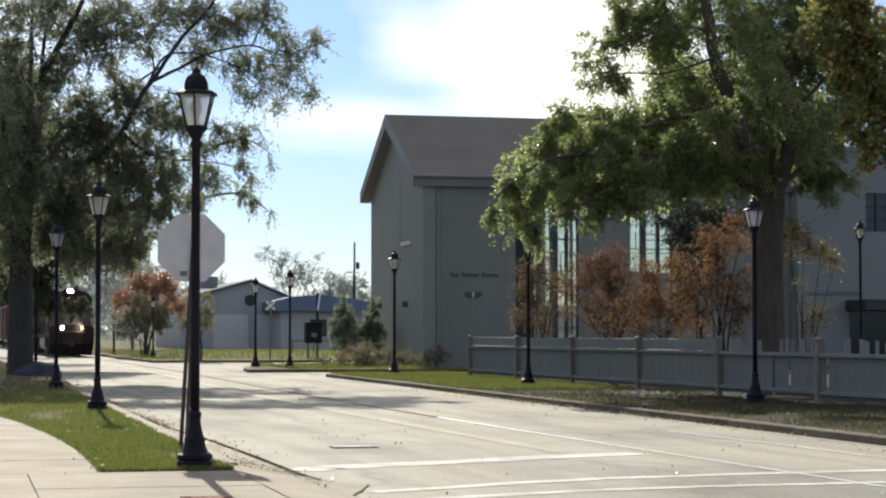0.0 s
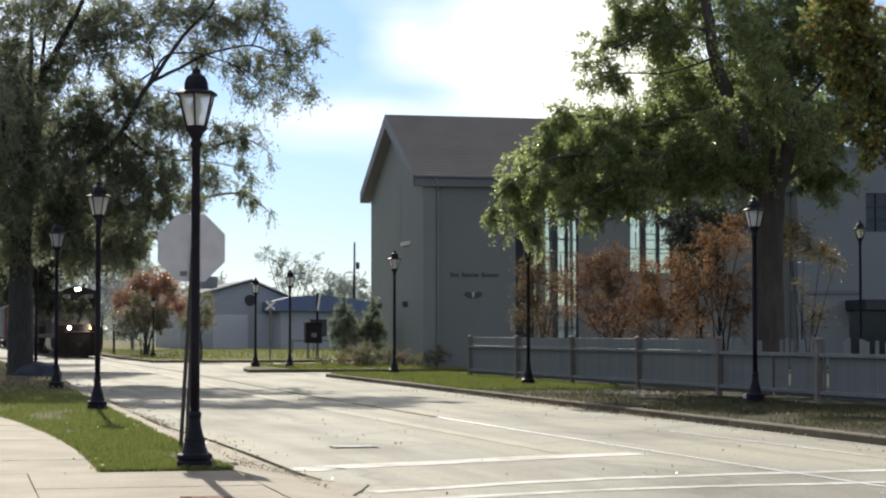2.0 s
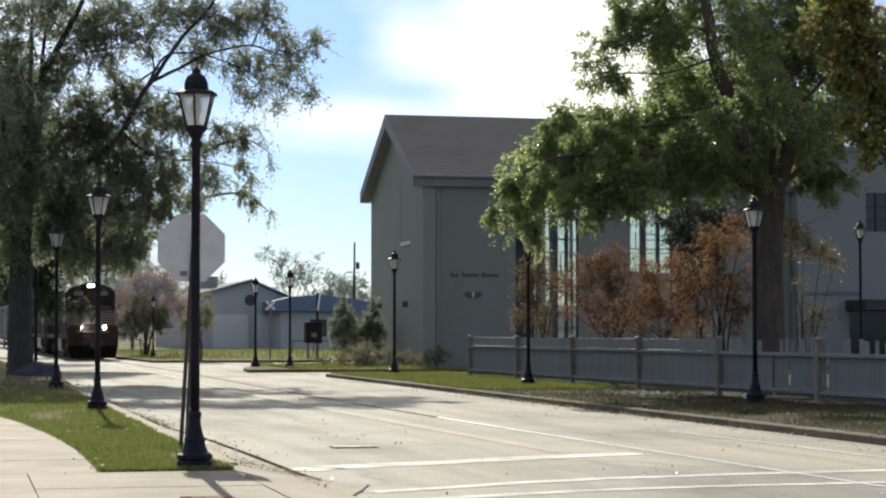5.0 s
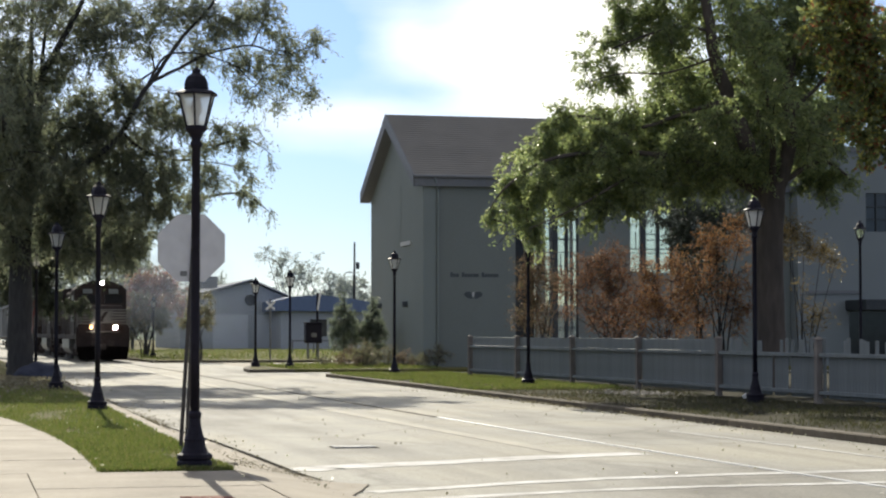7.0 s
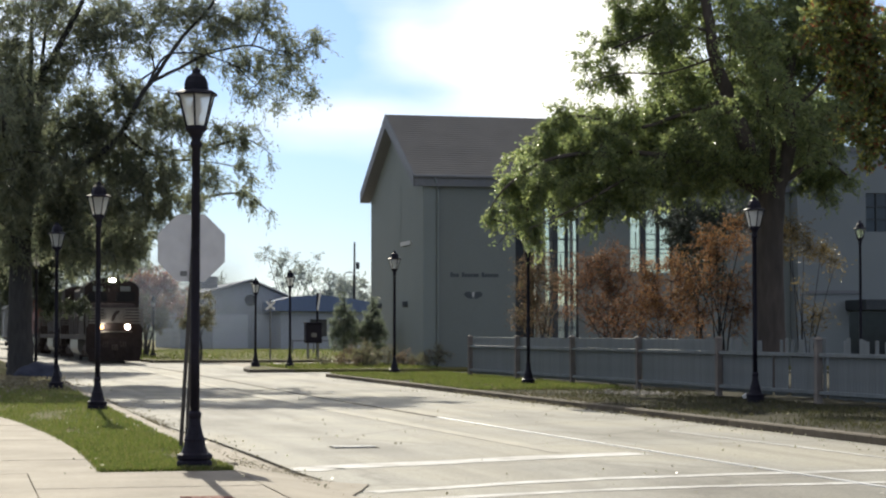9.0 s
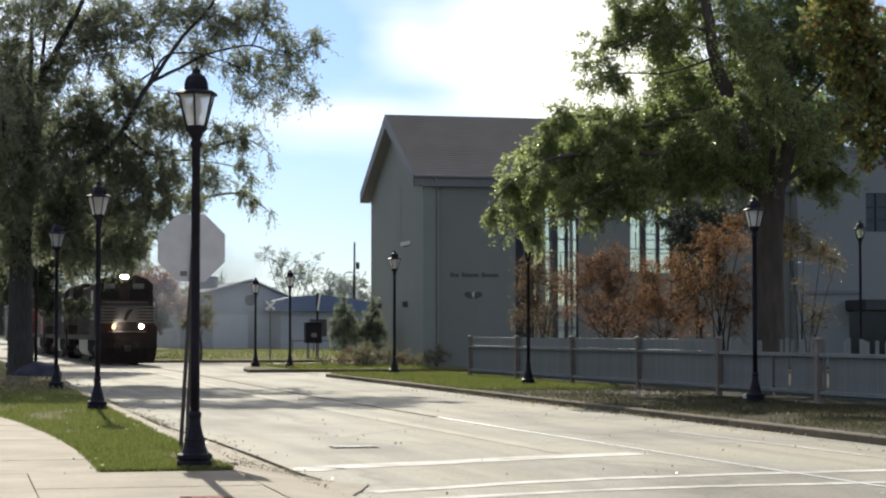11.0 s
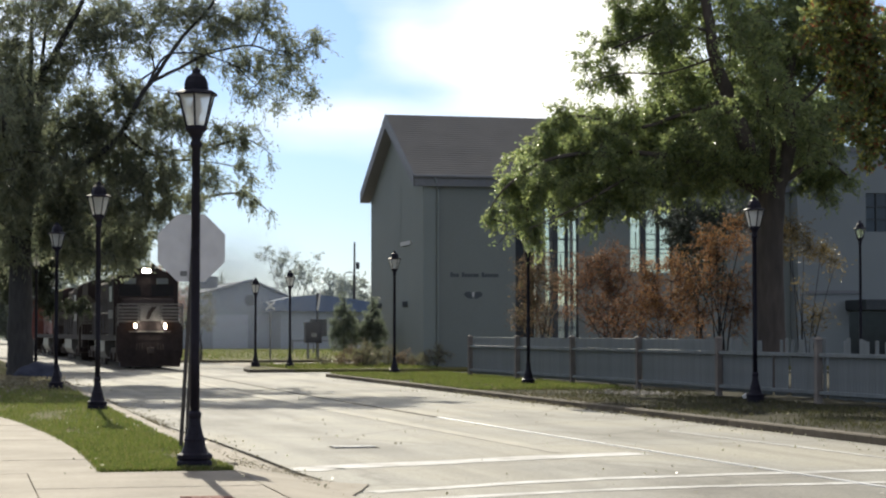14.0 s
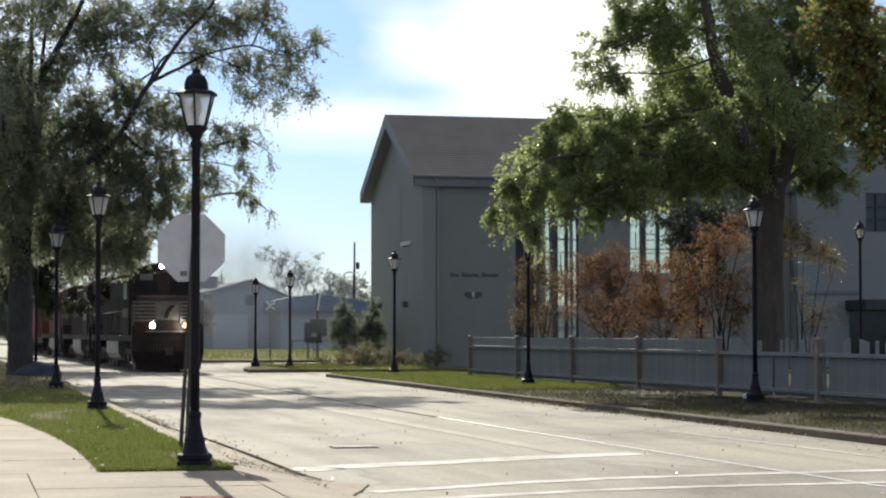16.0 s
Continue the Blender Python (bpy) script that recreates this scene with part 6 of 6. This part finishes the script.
def far_woods():
    rng = np.random.default_rng(9)
    n = 60000
    a = rng.uniform(-0.62, 1.0, n)
    d = rng.uniform(420, 520, n)
    x, y = np.sin(a) * d, np.cos(a) * d
    top = np.array([5.0 + 3.0 * noise.noise(Vector((t * 14, 0, 0))) + 1.5 * noise.noise(Vector((t * 60, 3, 0))) for t in a])
    z = rng.uniform(0, 1, n) ** 0.8 * np.maximum(top, 2)
    pos = np.column_stack([x, y, z])
    way = unit(rng.normal(size=(n, 3)))
    # the woods get their haze from the pale leaf colour
    tagged(quads("far_woods", leaf_quads(pos, way, 1.3, 0.9, rng), M_FAR), "haze-tinted line of far woods on the horizon", "woods", kind="stuff")


far_woods()


# ---- the train ----
RAIL = ROAD_Z + 0.012
WHEEL_R = 0.53


def wheelset(owner, y, wheels, r=WHEEL_R):
    bm = rod(bmesh.new(), (-0.95, 0, 0), (0.95, 0, 0), 0.09, sides=8)
    axle = part("wheelset", bm, M_WHEEL, owner)
    axle.location = (0, y, r)
    for s in (-1, 1):
        w = bmesh.new()
        rod(w, (s * 0.66, 0, 0), (s * 0.79, 0, 0), r, sides=24)
        rod(w, (s * 0.62, 0, 0), (s * 0.66, 0, 0), r + 0.025, sides=24)
        rod(w, (s * 0.79, 0, 0), (s * 0.83, 0, 0), r * 0.35, sides=12)
        for k in range(3):
            a = 2.1 * k
            rod(w, (s * 0.78, math.cos(a) * r * 0.6, math.sin(a) * r * 0.6), (s * 0.80, math.cos(a) * r * 0.6, math.sin(a) * r * 0.6), 0.07, sides=8)
        part("wheel", w, M_WHEEL, axle)
    wheels.append((axle, y, r))


def locomotive(label):
    loco = thing("locomotive", label, "locomotive", pose(TRACK, 150, RAIL), "locomotives")
    # pilot with its plough
    bm = bmesh.new()
    prism(bm, [(-1.52, 1.30), (-1.52, 0.78), (-1.46, 0.56), (-1.33, 0.38), (-1.12, 0.26), (-0.8, 0.20), (0.8, 0.20), (1.12, 0.26), (1.33, 0.38), (1.46, 0.56), (1.52, 0.78), (1.52, 1.30)], "y", 0.62, 0.85)
    part("pilot", bm, M_LOCO, loco)
    bm = bmesh.new()
    v = [bm.verts.new(c) for c in ((-1.50, 0.60, 0.85), (0, 0.30, 0.90), (1.50, 0.60, 0.85), (1.36, 0.40, 0.12), (0, 0.02, 0.12), (-1.36, 0.40, 0.12))]
    bm.faces.new((v[0], v[1], v[4], v[5]))
    bm.faces.new((v[1], v[2], v[3], v[4]))
    bmesh.ops.solidify(bm, geom=bm.faces[:], thickness=0.03)
    part("plough", bm, M_LOCO, loco)
    part("coupler", boxed(-0.14, 0.14, -0.05, 0.65, 0.72, 1.02, bevel=0.03), M_UNDER, loco)
    for s in (-1, 1):
        for k in range(3):
            part("air_hose", rod(bmesh.new(), (s * (0.35 + 0.12 * k), 0.60, 1.2), (s * (0.40 + 0.12 * k), 0.52, 0.55), 0.025, sides=6), M_UNDER, loco)
    part("anticlimber", boxed(-0.95, 0.95, 0.53, 0.598, 1.70, 1.76), M_LOCOWHITE, loco, "pale edge of the front platform")
    part("deck", boxed(-1.52, 1.52, 0.62, 21.6, 1.30, 1.575), M_LOCO, loco)
    part("front_box", prism(bmesh.new(), [(-1.52, 1.32), (-1.52, 1.90), (-1.45, 2.07), (-1.32, 2.16), (-1.15, 2.20), (1.15, 2.20), (1.32, 2.16), (1.45, 2.07), (1.52, 1.90), (1.52, 1.32)], "y", 0.60, 1.0), M_LOCO, loco)
    # white slatted front panels with a plain slanting shape between
    for s in (-1, 1):
        for k in range(5):
            part("front_slat", boxed(s * 0.52, s * 1.47, 0.56, 0.60, 2.16 + 0.155 * k, 2.255 + 0.155 * k), M_LOCOWHITE, loco)
        part("panel_post", boxed(s * 0.50, s * 0.56, 0.55, 0.598, 2.10, 3.0), M_LOCOWHITE, loco)
        part("panel_post", boxed(s * 1.44, s * 1.50, 0.55, 0.598, 2.0, 3.0), M_LOCOWHITE, loco)
    part("front_rail", boxed(-1.50, 1.50, 0.55, 0.60, 2.96, 3.02), M_LOCOWHITE, loco)
    # short nose and cab
    bm = bmesh.new()
    prism(bm, [(0.95, 1.58), (1.05, 2.85), (1.35, 3.22), (2.5, 3.34), (2.5, 1.58)], "x", -1.18, 1.18)
    nose = part("nose", bm, M_LOCO, loco)
    part("nose_panel", boxed(-0.48, 0.48, 0.60, 0.63, 2.22, 2.94), M_LOCOWHITE, nose, "dusty white front panel, dimmed in colour for shade")
    part("nose_mark", prism(bmesh.new(), [(-0.20, 2.30), (-0.04, 2.30), (0.08, 2.58), (0.30, 2.86), (0.08, 2.86), (-0.10, 2.62)], "y", 0.585, 0.598), M_LOCO, nose, "plain dark slanting mark")
    bm = bmesh.new()
    prism(bm, [(-1.50, 1.58), (1.50, 1.58), (1.50, 4.18), (1.20, 4.46), (0.50, 4.70), (-0.50, 4.70), (-1.20, 4.46), (-1.50, 4.18)], "y", 2.35, 5.2)
    cab = part("cab", bm, M_LOCO, loco)
    for s in (-1, 1):
        part("front_window", boxed(s * 0.25, s * 1.28, 2.31, 2.348, 3.40, 3.90), M_CABGLASS, cab)
        part("window_frame", boxed(s * 0.20, s * 1.33, 2.325, 2.349, 3.35, 3.395), M_UNDER, cab)
        part("side_window", boxed(s * 1.502, s * 1.53, 2.9, 4.3, 3.15, 3.85), M_CABGLASS, cab)
        part("side_stripe", boxed(s * 1.502, s * 1.512, 2.6, 5.0, 2.35, 2.75), M_LOCOWHITE, cab)
        nb = part("number_board", boxed(s * 0.48, s * 1.02, 2.28, 2.348, 3.96, 4.22), M_STUCCO_FRONT, cab, "dull grey number board")
        for k in range(4):
            part("digit_bar", boxed(s * (0.53 + 0.115 * k), s * (0.61 + 0.115 * k), 2.265, 2.278, 4.02, 4.16), M_TRIM, nb)
    # headlights above the windows
    part("headlight_box", boxed(-0.30, 0.30, 2.22, 2.348, 4.42, 4.72, bevel=0.03), M_LOCO, cab)
    for s in (-1, 1):
        part("headlight", rod(bmesh.new(), (s * 0.09, 2.19, 4.57), (s * 0.09, 2.219, 4.57), 0.095, sides=18), M_BEAM, cab, "lit headlight")
        part("ditch_light_housing", rod(bmesh.new(), (s * 0.69, 0.55, 1.99), (s * 0.69, 0.70, 1.99), 0.14, sides=16), M_LOCO, loco)
        # a two-faced lamp that swings to and fro: a white beam before, an amber glow behind
        bm = rod(bmesh.new(), (0, -0.012, 0), (0, 0.012, 0), 0.115, sides=18)
        lamp = part("ditch_light", bm, M_BEAM, loco, "flashing ditch light, white and amber")
        lamp.location = (s * 0.69, 0.42, 1.99)
        lamp.data.materials.append(M_AMBER)
        for f in lamp.data.polygons:
            f.material_index = int(f.center.y > -0.006)
    part("horn", rod(bmesh.new(), (0.5, 4.4, 4.72), (0.5, 3.8, 4.86), 0.05, 0.10, sides=10), M_UNDER, cab)
    # long hood with its radiator, fans and stack
    bm = boxed(-0.98, 0.98, 5.202, 17.2, 1.58, 4.28, bevel=0.10)
    hood = part("long_hood", bm, M_LOCO, loco)
    for k in range(9):
        for s in (-1, 1):
            part("hood_door", boxed(s * 0.982, s * 1.0, 5.7 + k * 1.22, 6.75 + k * 1.22, 1.95, 3.4), M_LOCO, hood)
    for y in (6.4, 8.0, 9.6):
        part("fan", turned(bmesh.new(), [(0.62, 4.28), (0.62, 4.42), (0.5, 4.45)], 20, (0, y, 0)), M_UNDER, hood)
    part("exhaust_stack", boxed(-0.4, 0.4, 11.4, 12.4, 4.28, 4.55), M_UNDER, hood)
    bm = bmesh.new()
    prism(bm, [(-0.98, 1.58), (0.98, 1.58), (0.98, 3.3), (1.5, 3.7), (1.5, 4.35), (0.9, 4.5), (-0.9, 4.5), (-1.5, 4.35), (-1.5, 3.7), (-0.98, 3.3)], "y", 17.202, 21.0)
    part("radiator", bm, M_LOCO, loco)
    # side rails, steps, tank, trucks
    for s in (-1, 1):
        part("handrail", rod(bmesh.new(), (s * 1.48, 5.3, 2.62), (s * 1.48, 21.3, 2.62), 0.022, sides=6), M_UNDER, loco)
        for k in range(10):
            part("stanchion", rod(bmesh.new(), (s * 1.48, 5.4 + k * 1.75, 1.57), (s * 1.48, 5.4 + k * 1.75, 2.62), 0.02, sides=6), M_UNDER, loco)
        for y in (0.78, 20.9):
            for k in range(3):
                part("step", boxed(s * 1.18, s * 1.54, y + 0.1, y + 0.55, 0.56 + 0.30 * k, 0.60 + 0.30 * k), M_UNDER, loco)
            part("step_plate", boxed(s * 1.10, s * 1.14, y + 0.1, y + 0.6, 0.54, 1.30), M_LOCO, loco)
            part("grab_iron", rod(bmesh.new(), (s * 1.53, y + 0.02, 0.9), (s * 1.53, y + 0.02, 2.9), 0.02, sides=6), M_LOCOWHITE, loco)
        for y in (4.85, 17.2):
            fr = bmesh.new()
            prism(fr, [(y - 2.5, 0.55), (y - 2.3, 0.95), (y + 2.3, 0.95), (y + 2.5, 0.55), (y + 2.1, 0.38), (y - 2.1, 0.38)], "x", s * 1.02, s * 1.16)
            truck = part("truck_frame", fr, M_UNDER, loco)
            for k in (-1, 0, 1):
                part("journal_box", boxed(s * 1.162, s * 1.26, y + k * 1.85 - 0.2, y + k * 1.85 + 0.2, 0.35, 0.72, bevel=0.03), M_UNDER, truck)
    bm = bmesh.new()
    prism(bm, [(-1.40, 0.75), (-1.25, 0.48), (-0.9, 0.36), (0.9, 0.36), (1.25, 0.48), (1.40, 0.75), (1.40, 1.28), (-1.40, 1.28)], "y", 8.0, 14.0)
    part("fuel_tank", bm, M_TANK, loco, "dusty rounded fuel tank")
    part("rear_pilot", boxed(-1.4, 1.4, 21.6, 21.75, 0.4, 1.5), M_LOCO, loco)
    part("rear_coupler", boxed(-0.13, 0.13, 21.75, 22.25, 0.72, 1.02), M_UNDER, loco)
    return loco


AXLES = [4.85 - 1.85, 4.85, 4.85 + 1.85, 17.2 - 1.85, 17.2, 17.2 + 1.85]


def goods_wagon(label, mat):
    car = thing("goods_wagon", label, "railway wagon", pose(TRACK, 200, RAIL), "goods wagons")
    body = part("body", boxed(-1.48, 1.48, 0.5, 16.3, 1.15, 4.35, bevel=0.05), mat, car)
    for s in (-1, 1):
        for k in range(14):
            if k not in (6, 7):
                part("rib", boxed(s * 1.482, s * 1.53, 0.8 + k * 1.12, 0.9 + k * 1.12, 1.25, 4.2), mat, body)
        part("door", boxed(s * 1.482, s * 1.55, 7.2, 9.6, 1.3, 4.0), mat, body)
        for y in (2.6, 14.2):
            fr = bmesh.new()
            prism(fr, [(y - 1.25, 0.38), (y - 1.1, 0.72), (y + 1.1, 0.72), (y + 1.25, 0.38), (y + 0.4, 0.22), (y - 0.4, 0.22)], "x", s * 0.98, s * 1.12)
            part("truck_frame", fr, M_UNDER, car)
    part("roof", boxed(-1.5, 1.5, 0.45, 16.35, 4.352, 4.45), M_GREYCAR, car)
    part("sill", boxed(-1.3, 1.3, 0.4, 16.4, 0.95, 1.148), M_UNDER, car)
    part("coupler", boxed(-0.13, 0.13, 0.0, 0.5, 0.72, 1.02), M_UNDER, car)
    part("coupler", boxed(-0.13, 0.13, 16.3, 16.8, 0.72, 1.02), M_UNDER, car)
    return car


def build_train():
    """Vehicles in order with their distance behind the leading coupler and their wheelsets."""
    wheels = []
    lead = locomotive("black freight locomotive with lit headlights and white front slats")
    second = copy_thing(lead, pose(TRACK, 172, RAIL))
    second["label"] = "black second locomotive coupled behind the first"
    dull = grainy("unlit_lamp_glass", (0.3, 0.3, 0.3), (0.45, 0.45, 0.45), 8.0, 0.15, bump=0.0)
    for o in second.children_recursive:
        if o.name.startswith(("headlight", "ditch_light")) and "housing" not in o.name and "box" not in o.name:
            o.data = o.data.copy()
            for k in range(len(o.data.materials)):
                o.data.materials[k] = dull
            o["label"] = "unlit lamp"
    third = copy_thing(second, pose(TRACK, 194, RAIL))
    third["label"] = "faded red third locomotive with dusty pale stripes"
    for o in third.children_recursive:
        if o.name.startswith(("long_hood", "hood_door", "radiator", "cab")):
            o.data = o.data.copy()
            o.data.materials[0] = M_REDCAR
    grey = goods_wagon("grey ribbed goods wagon behind the locomotives", M_GREYCAR)
    red = goods_wagon("faded red ribbed goods wagon", M_REDCAR)
    train = [(lead, 0.0), (second, 22.3), (third, 44.6), (red, 66.9), (grey, 83.7)]
    train.append((copy_thing(grey, grey.matrix_basis), 100.5))
    for ob, back in train:
        engine = ob.name.startswith("locomotive")
        for y in AXLES if engine else (1.75, 3.45, 13.35, 15.05):
            wheelset(ob, y, wheels, WHEEL_R if engine else 0.42)
    return train, wheels


TRAIN, WHEELS = build_train()


def exhaust_smoke():
    """Drifts beside the leading locomotive, in two lens-shaped puffs."""
    smoke = thing("exhaust_smoke", "thin bluish-grey diesel smoke drifting beside the locomotive", "smoke", pose(TRACK, 170, 0))
    for x, y, z, rx, rz, mat in ((4.6, 11.0, 4.4, 6.0, 3.6, M_SMOKE), (7.0, 16.0, 2.6, 7.0, 3.0, M_SMOKE_LOW)):
        bm = bmesh.new()
        bmesh.ops.create_uvsphere(bm, u_segments=32, v_segments=16, radius=1.0)
        for v in bm.verts:
            v.co = Vector((v.co.x * rx, v.co.y * 1.2, v.co.z * rz))
        puff = part("puff", bm, mat, smoke, smooth=True)
        puff.location = (x, y, z)
    return smoke


SMOKE = exhaust_smoke()


def front_of_train(t):
    """Where the leading lamps stand along the street at t seconds."""
    return 143.0 - 3.5 * t


def on_track(y, z):
    """A pose on the straight far stretch of the track, which runs a little across the street."""
    return pose(10.325 - 0.01974 * y, y, z, 0, 0, 1.131)


def motions():
    for ob, back in TRAIN:
        walk(ob, [(t, on_track(front_of_train(t) - 0.53 + back, RAIL)) for t in (0.5 * i for i in range(33))])
    walk(SMOKE, [(t, on_track(front_of_train(t) - 0.53, 0)) for t in (0.5 * i for i in range(33))])
    # the two ditch lights flash by turns
    for lamp in TRAIN[0][0].children:
        if lamp.name.startswith("ditch_light") and "housing" not in lamp.name:
            x = lamp.location.x
            swing = 1 if x < 0 else -1
            walk(lamp, [(0.1 * i, pose(x, 0.42, 1.99, 0, 0, swing * 66 * (1 - swing * math.cos(2 * math.pi * (0.1 * i - 0.03) / 1.055)))) for i in range(161)])
    for axle, y, r in WHEELS:
        rows = []
        for i in range(121 if r > 0.5 else 161):
            t = i * 4 / 30 if r > 0.5 else i * 3 / 30
            rows.append((t, pose(0, y, r, math.degrees((front_of_train(0) - front_of_train(t)) / r))))
        walk(axle, rows)


motions()
